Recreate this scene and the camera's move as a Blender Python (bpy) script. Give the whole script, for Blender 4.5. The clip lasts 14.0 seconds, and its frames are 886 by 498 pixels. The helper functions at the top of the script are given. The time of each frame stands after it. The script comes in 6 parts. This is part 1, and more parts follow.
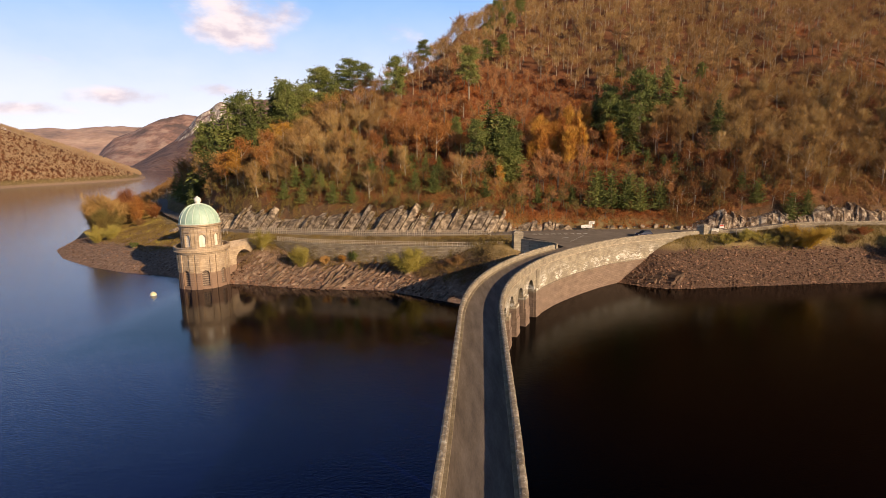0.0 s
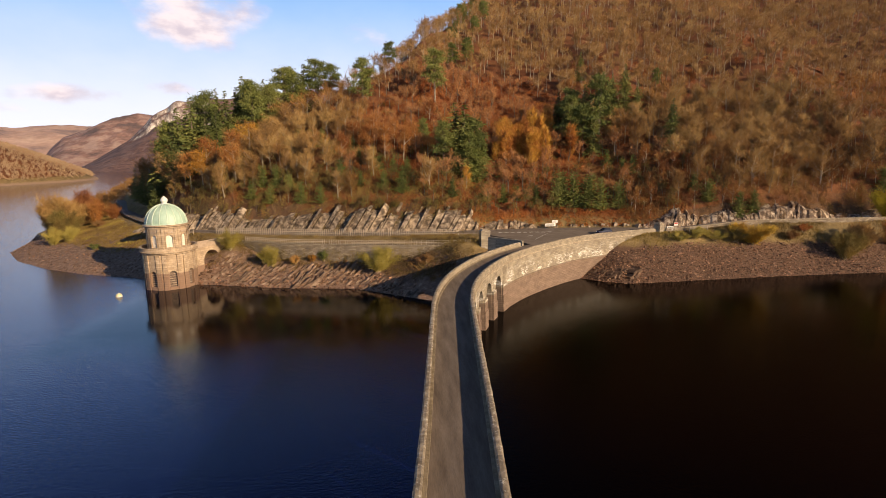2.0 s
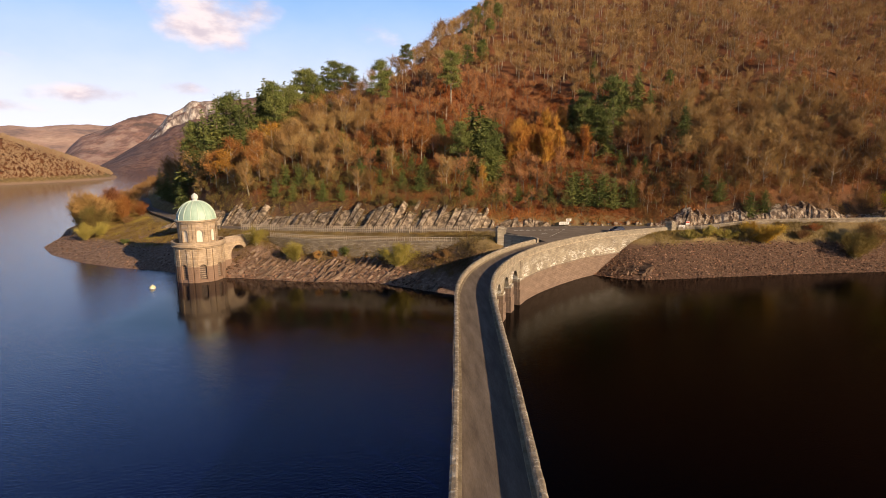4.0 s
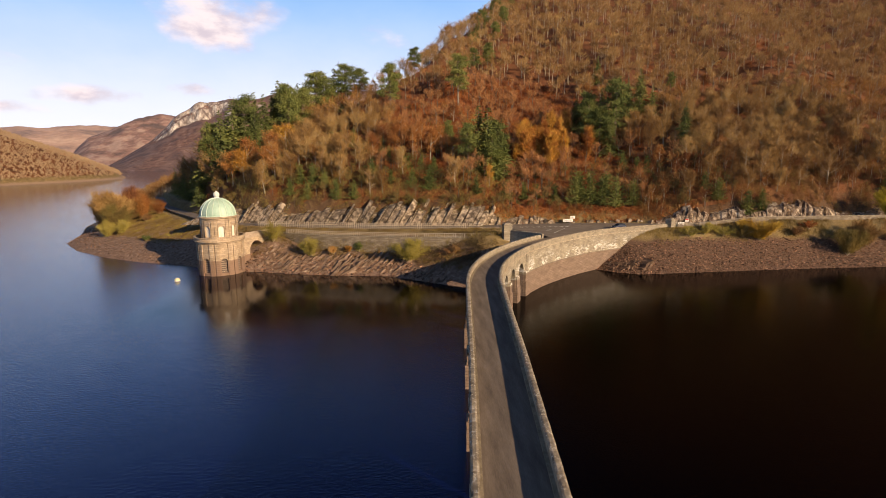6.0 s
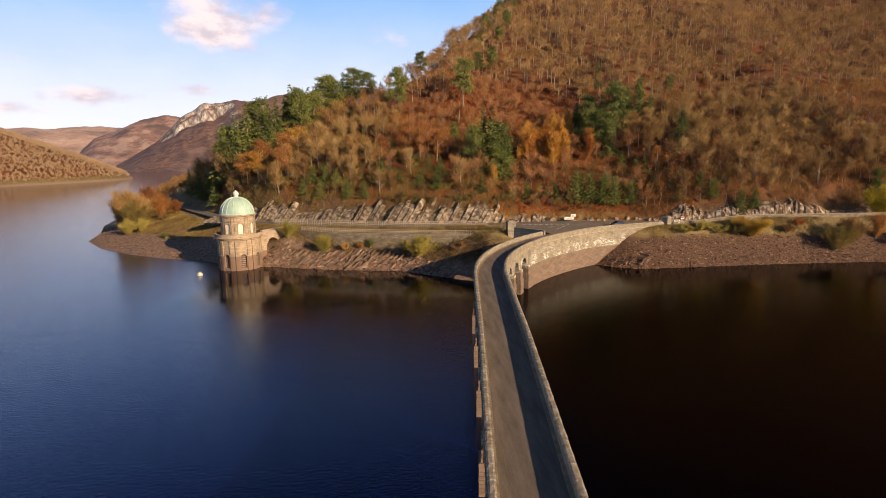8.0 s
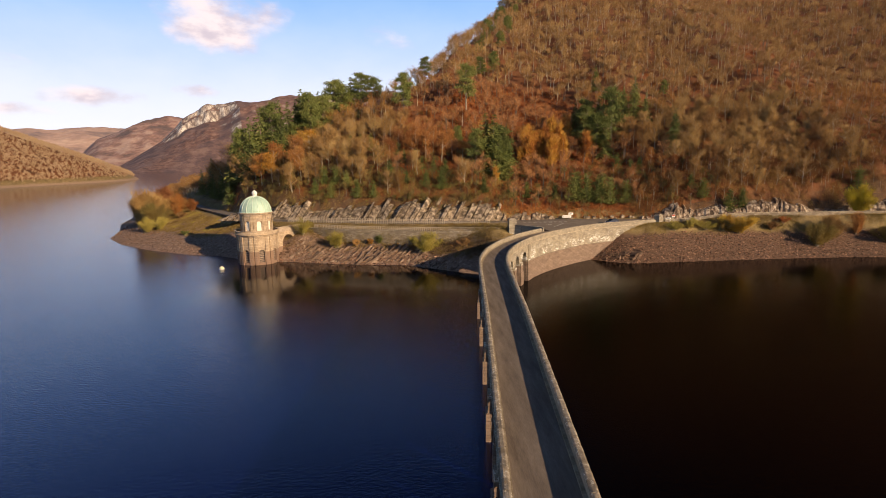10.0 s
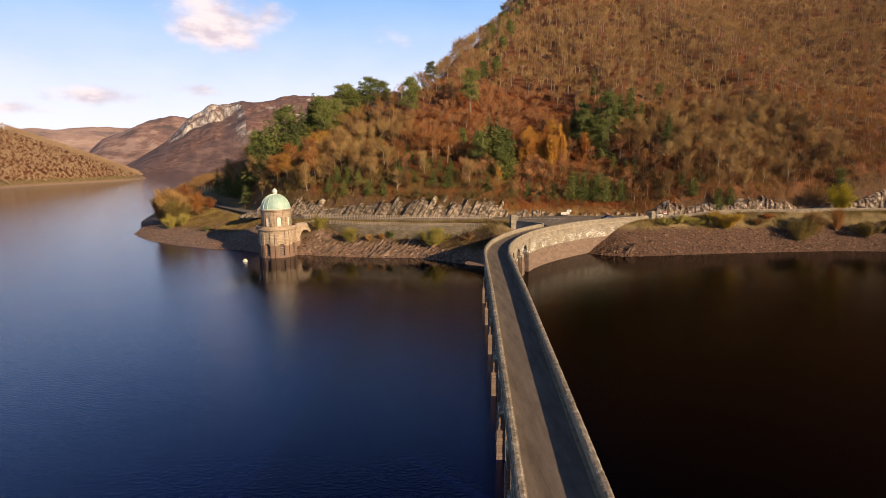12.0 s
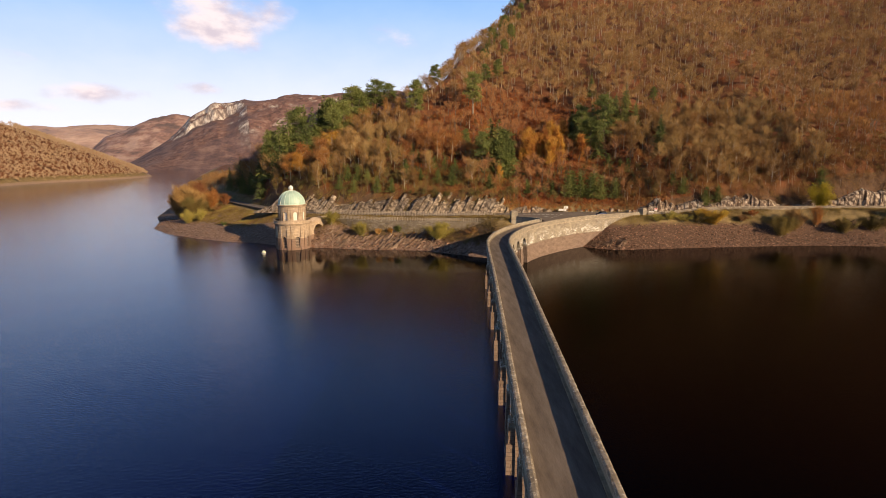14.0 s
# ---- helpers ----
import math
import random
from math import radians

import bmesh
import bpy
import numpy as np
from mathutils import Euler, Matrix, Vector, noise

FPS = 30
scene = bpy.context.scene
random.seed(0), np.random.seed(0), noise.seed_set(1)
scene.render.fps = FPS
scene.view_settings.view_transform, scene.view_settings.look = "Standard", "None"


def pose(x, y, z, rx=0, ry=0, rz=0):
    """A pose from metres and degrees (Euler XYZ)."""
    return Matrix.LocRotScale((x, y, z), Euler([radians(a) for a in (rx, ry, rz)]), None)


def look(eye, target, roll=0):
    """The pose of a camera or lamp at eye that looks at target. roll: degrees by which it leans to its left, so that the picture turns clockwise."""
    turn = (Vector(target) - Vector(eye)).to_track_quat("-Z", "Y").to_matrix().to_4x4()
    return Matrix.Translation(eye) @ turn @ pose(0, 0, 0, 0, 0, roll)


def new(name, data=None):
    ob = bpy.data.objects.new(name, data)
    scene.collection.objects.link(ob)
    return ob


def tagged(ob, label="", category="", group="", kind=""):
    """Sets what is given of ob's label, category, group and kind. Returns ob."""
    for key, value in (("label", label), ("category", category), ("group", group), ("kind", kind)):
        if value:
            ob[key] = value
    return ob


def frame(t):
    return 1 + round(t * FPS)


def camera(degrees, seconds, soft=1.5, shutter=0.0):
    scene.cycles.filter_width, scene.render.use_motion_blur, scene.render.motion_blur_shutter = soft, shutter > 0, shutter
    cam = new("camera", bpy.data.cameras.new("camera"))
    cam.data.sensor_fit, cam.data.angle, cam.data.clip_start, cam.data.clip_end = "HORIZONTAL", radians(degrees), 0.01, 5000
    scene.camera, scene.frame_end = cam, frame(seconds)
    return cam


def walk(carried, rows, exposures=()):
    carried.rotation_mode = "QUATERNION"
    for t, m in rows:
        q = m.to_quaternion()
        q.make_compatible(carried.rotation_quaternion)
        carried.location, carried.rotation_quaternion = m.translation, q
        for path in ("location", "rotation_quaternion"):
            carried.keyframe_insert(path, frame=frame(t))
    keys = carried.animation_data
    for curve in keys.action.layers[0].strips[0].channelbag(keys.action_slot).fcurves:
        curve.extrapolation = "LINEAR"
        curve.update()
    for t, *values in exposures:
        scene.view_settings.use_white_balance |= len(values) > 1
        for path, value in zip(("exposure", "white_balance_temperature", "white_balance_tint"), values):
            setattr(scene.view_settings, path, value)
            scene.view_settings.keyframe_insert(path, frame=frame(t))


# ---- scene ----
cam = camera(80.2, 14.0, soft=0.8)
PATH = [
    (0, (0.214, -0.578, 31.296), (0.21, 1.391, 30.944), -0.8),
    (0.5, (-0.019, -1.291, 31.275), (0.013, 0.677, 30.925), -0.8),
    (1, (-0.305, -2.033, 31.252), (-0.219, -0.065, 30.902), -0.7),
    (1.5, (-0.566, -2.86, 31.212), (-0.436, -0.895, 30.863), -0.7),
    (2, (-0.974, -3.782, 31.166), (-0.844, -1.817, 30.817), -0.6),
    (2.5, (-1.484, -4.75, 31.113), (-1.333, -2.787, 30.765), -0.6),
    (3, (-2.039, -5.843, 31.071), (-1.877, -3.88, 30.724), -0.5),
    (3.5, (-2.561, -7.149, 31.06), (-2.457, -5.182, 30.712), -0.4),
    (6, (-4.723, -15.263, 30.778), (-4.649, -13.295, 30.433), -0.4),
    (6.5, (-5.091, -17.032, 30.795), (-5.019, -15.063, 30.45), -0.4),
    (7, (-5.451, -18.906, 30.853), (-5.383, -16.938, 30.507), -0.5),
    (7.5, (-5.754, -20.915, 30.932), (-5.689, -18.946, 30.587), -0.5),
    (8, (-6.221, -23.171, 30.991), (-6.158, -21.202, 30.647), -0.5),
    (10.5, (-8.396, -36.212, 31.491), (-8.337, -34.243, 31.149), -0.5),
    (11, (-8.854, -39.185, 31.567), (-8.797, -37.215, 31.225), -0.5),
    (11.5, (-9.336, -42.344, 31.661), (-9.281, -40.374, 31.318), -0.5),
    (12, (-9.812, -45.576, 31.765), (-9.76, -43.606, 31.421), -0.5),
    (12.5, (-10.353, -48.786, 31.841), (-10.301, -46.816, 31.497), -0.4),
    (13, (-10.848, -51.954, 31.887), (-10.795, -49.985, 31.541), -0.4),
    (13.5, (-11.303, -55.047, 31.929), (-11.25, -53.078, 31.582), -0.4),
    (14, (-11.72, -58.059, 31.966), (-11.669, -56.09, 31.618), -0.3),
]
walk(cam, [(t, look(eye, target, roll)) for t, eye, target, roll in PATH], [(0.0, 0.14, 7300, 16), (14.0, 0.14, 7300, 16)])

# ---- sky, sun, exposure ----
SUN_AZ, SUN_EL = 134.0, 19.0   # degrees, clockwise from +y; above the horizon
world = bpy.data.worlds.new("sky")
scene.world = world
world.use_nodes = True
wn, wl = world.node_tree.nodes, world.node_tree.links
wn.clear()
w_out = wn.new("ShaderNodeOutputWorld")
w_bg = wn.new("ShaderNodeBackground")
w_sky = wn.new("ShaderNodeTexSky")
w_sky.sky_type = "NISHITA"
w_sky.sun_disc = False
w_sky.sun_elevation = radians(SUN_EL)
w_sky.sun_rotation = radians(SUN_AZ)
w_sky.altitude = 250
w_sky.air_density, w_sky.dust_density, w_sky.ozone_density = 1.0, 0.4, 6.0
w_bg.inputs["Strength"].default_value = 0.07
w_tc = wn.new("ShaderNodeTexCoord")


def w_math(op, a, b=None):
    n = wn.new("ShaderNodeMath")
    n.operation = op
    for i, v in enumerate((a, b)):
        if v is None:
            continue
        if isinstance(v, (int, float)):
            n.inputs[i].default_value = v
        else:
            wl.new(v, n.inputs[i])
    return n.outputs[0]


def w_noise(scale, stretch, detail=6.0):
    m = wn.new("ShaderNodeMapping")
    m.inputs["Scale"].default_value = stretch
    wl.new(w_tc.outputs["Generated"], m.inputs["Vector"])
    n = wn.new("ShaderNodeTexNoise")
    n.inputs["Scale"].default_value = scale
    n.inputs["Detail"].default_value = detail
    n.inputs["Roughness"].default_value = 0.55
    wl.new(m.outputs[0], n.inputs["Vector"])
    return n.outputs["Fac"]


def w_blob(az, el, wide, tall):
    """1 at a direction of the sky, falling to 0 at an ellipse of wide by tall degrees round it."""
    a, e = radians(az), radians(el)
    axis = Vector((math.sin(a) * math.cos(e), math.cos(a) * math.cos(e), math.sin(e)))
    side = Vector((math.cos(a), -math.sin(a), 0))
    up = side.cross(axis)
    total = None
    for v, size in ((side, wide), (up, tall)):
        d = wn.new("ShaderNodeVectorMath")
        d.operation = "DOT_PRODUCT"
        wl.new(w_tc.outputs["Generated"], d.inputs[0])
        d.inputs[1].default_value = v / math.sin(radians(size))
        sq = w_math("MULTIPLY", d.outputs["Value"], d.outputs["Value"])
        total = sq if total is None else w_math("ADD", total, sq)
    d = wn.new("ShaderNodeVectorMath")
    d.operation = "DOT_PRODUCT"
    wl.new(w_tc.outputs["Generated"], d.inputs[0])
    d.inputs[1].default_value = axis
    front = w_math("GREATER_THAN", d.outputs["Value"], 0.2)
    near = wn.new("ShaderNodeMath")
    near.operation, near.use_clamp = "SUBTRACT", True
    near.inputs[0].default_value = 1.0
    wl.new(total, near.inputs[1])
    return w_math("MULTIPLY", near.outputs[0], front)


def w_ramp(fac, lo, hi):
    r = wn.new("ShaderNodeMapRange")
    r.inputs["From Min"].default_value, r.inputs["From Max"].default_value = lo, hi
    r.interpolation_type = "SMOOTHSTEP"
    wl.new(fac, r.inputs["Value"])
    return r.outputs[0]


puff = w_noise(9.0, (1, 1, 1.8))
clouds = None
for az, el, wide, tall, amount in ((-20.0, 12.9, 7.6, 3.6, 1.36), (-3.2, 12.4, 4.8, 2.0, 0.66), (-31.6, 5.6, 6.0, 1.1, 0.95), (-37.0, 4.3, 5.5, 0.8, 0.85),
                                   (-37.5, 7.5, 3.4, 1.4, 0.7), (-22.6, 6.4, 2.6, 0.8, 0.7)):
    c = w_math("MULTIPLY", w_blob(az, el, wide, tall), amount)
    clouds = c if clouds is None else w_math("MAXIMUM", clouds, c)
cover = w_ramp(w_math("ADD", clouds, w_math("MULTIPLY", w_math("SUBTRACT", puff, 0.5), 3.2)), 0.3, 1.35)
cover = w_math("MULTIPLY", cover, w_ramp(clouds, 0.0, 0.25))
w_mix = wn.new("ShaderNodeMix")
w_mix.data_type = "RGBA"
wl.new(cover, w_mix.inputs["Factor"])
w_xyz = wn.new("ShaderNodeSeparateXYZ")
wl.new(w_tc.outputs["Generated"], w_xyz.inputs[0])
w_up = w_math("ADD", w_xyz.outputs[2], w_math("MULTIPLY", w_math("SUBTRACT", puff, 0.5), 0.05))
w_low = wn.new("ShaderNodeMix")      # clear blue low in the sky, paling into haze over the hills, all round
w_low.data_type = "RGBA"
wl.new(w_ramp(w_up, 0.62, 0.2), w_low.inputs["Factor"])
w_deep = wn.new("ShaderNodeMix")     # the clear sky deepens towards the zenith
w_deep.data_type, w_deep.blend_type = "RGBA", "MULTIPLY"
wl.new(w_ramp(w_xyz.outputs[2], 0.3, 0.8), w_deep.inputs["Factor"])
wl.new(w_sky.outputs[0], w_deep.inputs["A"])
w_deep.inputs["B"].default_value = (0.42, 0.48, 0.62, 1)
wl.new(w_deep.outputs["Result"], w_low.inputs["A"])
w_low.inputs["B"].default_value = (3.4, 7.6, 15.0, 1)
w_haze = wn.new("ShaderNodeMix")
w_haze.data_type = "RGBA"
wl.new(w_math("MULTIPLY", w_ramp(w_up, 0.32, 0.02), 0.97), w_haze.inputs["Factor"])
wl.new(w_low.outputs["Result"], w_haze.inputs["A"])
w_haze.inputs["B"].default_value = (12.2, 13.4, 15.4, 1)
wl.new(w_haze.outputs["Result"], w_mix.inputs["A"])
w_shade = wn.new("ShaderNodeMix")
w_shade.data_type = "RGBA"
wl.new(w_ramp(w_noise(16.0, (1, 1, 2.2)), 0.38, 0.62), w_shade.inputs["Factor"])
w_shade.inputs["A"].default_value = (9.2, 8.7, 10.4, 1)
w_shade.inputs["B"].default_value = (13.0, 12.2, 13.2, 1)
wl.new(w_shade.outputs["Result"], w_mix.inputs["B"])
wl.new(w_mix.outputs["Result"], w_bg.inputs["Color"])
wl.new(w_bg.outputs[0], w_out.inputs["Surface"])

sun = new("sun", bpy.data.lights.new("sun", "SUN"))
sun.data.energy, sun.data.angle, sun.data.color = 5.35, radians(0.55), (1.0, 0.80, 0.55)
sa, se = radians(SUN_AZ), radians(SUN_EL)
sun.matrix_world = look((300 * math.sin(sa) * math.cos(se), 300 * math.cos(sa) * math.cos(se), 300 * math.sin(se)), (0, 0, 0))


# ---- materials ----
def material(name, rough=0.8, metal=0.0):
    m = bpy.data.materials.new(name)
    m.use_nodes = True
    b = m.node_tree.nodes["Principled BSDF"]
    b.inputs["Roughness"].default_value = rough
    b.inputs["Metallic"].default_value = metal
    return m, m.node_tree.nodes, m.node_tree.links, b


def coords(n, l, scale=(1, 1, 1), local=False):
    """World position (or the object's own), scaled."""
    if local:
        src = n.new("ShaderNodeTexCoord").outputs["Object"]
    else:
        src = n.new("ShaderNodeNewGeometry").outputs["Position"]
    m = n.new("ShaderNodeMapping")
    m.inputs["Scale"].default_value = scale
    l.new(src, m.inputs["Vector"])
    return m.outputs[0]


def tex(n, l, vec, scale, detail=5.0, rough=0.6):
    t = n.new("ShaderNodeTexNoise")
    t.inputs["Scale"].default_value, t.inputs["Detail"].default_value, t.inputs["Roughness"].default_value = scale, detail, rough
    l.new(vec, t.inputs["Vector"])
    return t.outputs["Fac"]


def ramp(n, l, fac, stops):
    r = n.new("ShaderNodeValToRGB")
    e = r.color_ramp.elements
    while len(e) < len(stops):
        e.new(0.5)
    for el, (p, c) in zip(e, stops):
        el.position, el.color = p, (*c, 1)
    l.new(fac, r.inputs[0])
    return r.outputs[0]


def mix(n, l, fac, a, b, kind="MIX"):
    m = n.new("ShaderNodeMix")
    m.data_type, m.blend_type = "RGBA", kind
    for key, v in (("Factor", fac), ("A", a), ("B", b)):
        if isinstance(v, (int, float)):
            m.inputs[key].default_value = v
        elif isinstance(v, tuple):
            m.inputs[key].default_value = (*v, 1)
        else:
            l.new(v, m.inputs[key])
    return m.outputs["Result"]


def between(n, l, fac, lo, hi):
    r = n.new("ShaderNodeMapRange")
    r.interpolation_type = "SMOOTHSTEP"
    r.inputs["From Min"].default_value, r.inputs["From Max"].default_value = lo, hi
    l.new(fac, r.inputs["Value"])
    return r.outputs[0]


def bump(n, l, b, height, strength=0.5, dist=0.1):
    k = n.new("ShaderNodeBump")
    k.inputs["Strength"].default_value, k.inputs["Distance"].default_value = strength, dist
    l.new(height, k.inputs["Height"])
    l.new(k.outputs[0], b.inputs["Normal"])


def noisy(name, stops, scale=1.0, fine=8.0, rough=0.85, bump_d=0.05, stretch=(1, 1, 1), local=False, vary=0.0, metal=0.0, lichen=0.0, pieces=0.0):
    """A surface of two scales of variation: stops along a broad noise, darkened and lightened by a fine one."""
    m, n, l, b = material(name, rough, metal)
    v = coords(n, l, stretch, local)
    c = ramp(n, l, tex(n, l, v, scale), stops)
    f = tex(n, l, v, fine, 4.0)
    c = mix(n, l, 0.35, c, ramp(n, l, f, [(0.3, (0.35, 0.35, 0.35)), (0.7, (0.75, 0.75, 0.75))]), "OVERLAY")
    if vary:
        o = n.new("ShaderNodeObjectInfo").outputs["Random"]
        c = mix(n, l, vary, c, ramp(n, l, o, [(0.0, (0.2, 0.2, 0.2)), (1.0, (0.85, 0.85, 0.85))]), "OVERLAY")
    if pieces:
        o = n.new("ShaderNodeNewGeometry").outputs["Random Per Island"]
        c = mix(n, l, pieces, c, ramp(n, l, o, [(0.0, (0.12, 0.12, 0.12)), (0.8, (0.55, 0.55, 0.55)), (1.0, (0.9, 0.9, 0.9))]), "OVERLAY")
    if lichen:
        c = mix(n, l, between(n, l, tex(n, l, v, 3.2, 6.0, 0.75), 0.64 - 0.1 * lichen, 0.7 - 0.1 * lichen), c, (0.6, 0.56, 0.46))
    l.new(c, b.inputs["Base Color"])
    bump(n, l, b, f, 0.6, bump_d)
    return m


def foliage(name, stops, patch=0.12, rough=0.75):
    """Leaves or twigs: colour from broad patches, from each tree and from each leaf."""
    m, n, l, b = material(name, rough)
    v = coords(n, l)
    isl = n.new("ShaderNodeNewGeometry").outputs["Random Per Island"]
    ob = n.new("ShaderNodeObjectInfo").outputs["Random"]
    s = n.new("ShaderNodeMath")
    s.operation = "MULTIPLY_ADD"
    l.new(isl, s.inputs[0])
    s.inputs[1].default_value = 0.16
    l.new(tex(n, l, v, patch, 3.0), s.inputs[2])
    s2 = n.new("ShaderNodeMath")
    s2.operation = "MULTIPLY_ADD"
    l.new(ob, s2.inputs[0])
    s2.inputs[1].default_value = 0.35
    l.new(s.outputs[0], s2.inputs[2])
    c = ramp(n, l, between(n, l, s2.outputs[0], 0.42, 1.0), stops)
    l.new(c, b.inputs["Base Color"])
    b.inputs["Specular IOR Level"].default_value = 0.2
    return m


def masonry(name, lo, hi, block=(0.9, 0.42), stain=True):
    """Coursed blocks laid round upright walls, with recessed joints, lime bleeding and the brown of the drawdown zone."""
    m, n, l, b = material(name, 0.9)
    geo = n.new("ShaderNodeNewGeometry")
    xyz = n.new("ShaderNodeSeparateXYZ")
    l.new(geo.outputs["Position"], xyz.inputs[0])
    run = n.new("ShaderNodeMath")
    run.operation = "MULTIPLY_ADD"
    l.new(xyz.outputs[0], run.inputs[0])
    run.inputs[1].default_value = 0.93
    yy = n.new("ShaderNodeMath")
    yy.operation = "MULTIPLY"
    l.new(xyz.outputs[1], yy.inputs[0])
    yy.inputs[1].default_value = 0.71
    l.new(yy.outputs[0], run.inputs[2])
    vec = n.new("ShaderNodeCombineXYZ")
    l.new(run.outputs[0], vec.inputs[0])
    l.new(xyz.outputs[2], vec.inputs[1])
    br = n.new("ShaderNodeTexBrick")
    br.inputs["Scale"].default_value = 1.0
    br.inputs["Brick Width"].default_value, br.inputs["Row Height"].default_value = block
    br.inputs["Mortar Size"].default_value, br.inputs["Mortar Smooth"].default_value = 0.035, 0.4
    br.inputs["Color1"].default_value, br.inputs["Color2"].default_value = (*lo, 1), (*hi, 1)
    br.inputs["Mortar"].default_value = (*(0.84 * x for x in lo), 1)
    l.new(vec.outputs[0], br.inputs["Vector"])
    v = coords(n, l)
    c = mix(n, l, 0.7, br.outputs["Color"], ramp(n, l, tex(n, l, v, 0.5), [(0.3, (0.32, 0.3, 0.28)), (0.7, (0.68, 0.66, 0.6))]), "OVERLAY")
    if stain == "low":
        edge = n.new("ShaderNodeMath")
        edge.operation = "MULTIPLY_ADD"
        l.new(tex(n, l, v, 0.5), edge.inputs[0])
        edge.inputs[1].default_value = 1.4
        l.new(xyz.outputs[2], edge.inputs[2])
        c = mix(n, l, between(n, l, edge.outputs[0], 5.0, 4.6), c, mix(n, l, tex(n, l, v, 1.5), (0.2, 0.125, 0.085), (0.3, 0.195, 0.135)))
    elif stain:
        streak = tex(n, l, coords(n, l, (0.8, 0.8, 2.8)), 1.0, 6.0, 0.75)
        high = n.new("ShaderNodeMath")
        high.operation = "MULTIPLY"
        both = n.new("ShaderNodeMath")
        both.operation = "MULTIPLY"
        l.new(between(n, l, streak, 0.48, 0.54), both.inputs[0])
        l.new(between(n, l, tex(n, l, coords(n, l, (1, 1, 1.6)), 0.32, 5.0, 0.65), 0.46, 0.56), both.inputs[1])
        l.new(both.outputs[0], high.inputs[0])
        zone = n.new("ShaderNodeMath")
        zone.operation = "MULTIPLY"
        l.new(between(n, l, xyz.outputs[2], 5.0, 5.3), zone.inputs[0])
        l.new(between(n, l, xyz.outputs[2], 9.4, 6.0), zone.inputs[1])
        l.new(zone.outputs[0], high.inputs[1])
        c = mix(n, l, high.outputs[0], c, (0.72, 0.69, 0.62))
        line = n.new("ShaderNodeMath")      # the old top water line, uneven
        line.operation = "MULTIPLY_ADD"
        l.new(tex(n, l, v, 0.6, 4.0), line.inputs[0])
        line.inputs[1].default_value = 0.9
        l.new(xyz.outputs[2], line.inputs[2])
        c = mix(n, l, between(n, l, line.outputs[0], 5.62, 5.3), c, mix(n, l, br.outputs["Fac"], mix(n, l, between(n, l, tex(n, l, coords(n, l, (0.5, 0.5, 1.2)), 0.9, 6.0, 0.7), 0.3, 0.7), (0.17, 0.115, 0.083), (0.29, 0.205, 0.15)), (0.15, 0.1, 0.075)))
    l.new(c, b.inputs["Base Color"])
    h = mix(n, l, 0.5, br.outputs["Fac"], tex(n, l, v, 6.0), "SUBTRACT")
    k = n.new("ShaderNodeMath")
    k.operation = "MULTIPLY"
    l.new(h, k.inputs[0])
    k.inputs[1].default_value = -1.0
    bump(n, l, b, k.outputs[0], 0.55, 0.06)
    return m


M = {}
M["dam"] = masonry("dam_masonry", (0.255, 0.22, 0.17), (0.37, 0.325, 0.255))
M["tower"] = masonry("tower_masonry", (0.38, 0.29, 0.205), (0.5, 0.395, 0.29), (1.1, 0.5), "low")
M["coping"] = noisy("coping_stone", [(0.3, (0.18, 0.14, 0.095)), (0.52, (0.3, 0.245, 0.175)), (0.72, (0.46, 0.395, 0.3))], 1.6, 12, 0.9, 0.04, vary=0.35, lichen=0.7)
M["pale_asphalt"] = noisy("weathered_asphalt", [(0.3, (0.15, 0.115, 0.083)), (0.7, (0.23, 0.185, 0.14))], 0.35, 20, 0.9, 0.01)
M["asphalt"] = noisy("asphalt", [(0.32, (0.115, 0.088, 0.066)), (0.5, (0.165, 0.13, 0.1)), (0.68, (0.215, 0.172, 0.135))], 1.1, 14, 0.9, 0.01, (1, 0.14, 1))
M["rock"] = noisy("slate_rock", [(0.38, (0.065, 0.047, 0.031)), (0.5, (0.185, 0.138, 0.094)), (0.63, (0.37, 0.295, 0.21))], 0.8, 5.0, 0.85, 0.15, vary=0.4)
M["ledge_rock"] = noisy("brown_ledge_rock", [(0.3, (0.075, 0.047, 0.032)), (0.5, (0.18, 0.115, 0.078)), (0.72, (0.36, 0.265, 0.19))], 0.6, 4.0, 0.85, 0.12, vary=0.5)
M["knoll_rock"] = noisy("dark_knoll_rock", [(0.3, (0.045, 0.026, 0.016)), (0.5, (0.1, 0.058, 0.036)), (0.72, (0.21, 0.135, 0.088))], 0.7, 4.0, 0.85, 0.12, vary=0.4)
M["face_rock"] = noisy("pale_face_rock", [(0.42, (0.085, 0.056, 0.037)), (0.51, (0.27, 0.195, 0.135)), (0.62, (0.54, 0.45, 0.335))], 0.9, 4.5, 0.85, 0.15, (1, 1, 0.4))
M["shingle"] = noisy("shore_stone", [(0.3, (0.1, 0.05, 0.029)), (0.55, (0.22, 0.12, 0.073)), (0.75, (0.37, 0.24, 0.16))], 0.8, 5, 0.9, 0.1, pieces=0.8)
M["copper"] = noisy("verdigris_copper", [(0.3, (0.30, 0.45, 0.36)), (0.6, (0.40, 0.56, 0.45)), (0.8, (0.55, 0.68, 0.56))], 0.8, 9, 0.55, 0.01, (1, 1, 0.3))
M["white"] = noisy("white_paint", [(0.3, (0.62, 0.6, 0.54)), (0.7, (0.78, 0.77, 0.72))], 3, 20, 0.6, 0.005)
M["copper_pale"] = noisy("pale_copper", [(0.3, (0.42, 0.56, 0.45)), (0.7, (0.6, 0.7, 0.58))], 1.5, 12, 0.5, 0.01)
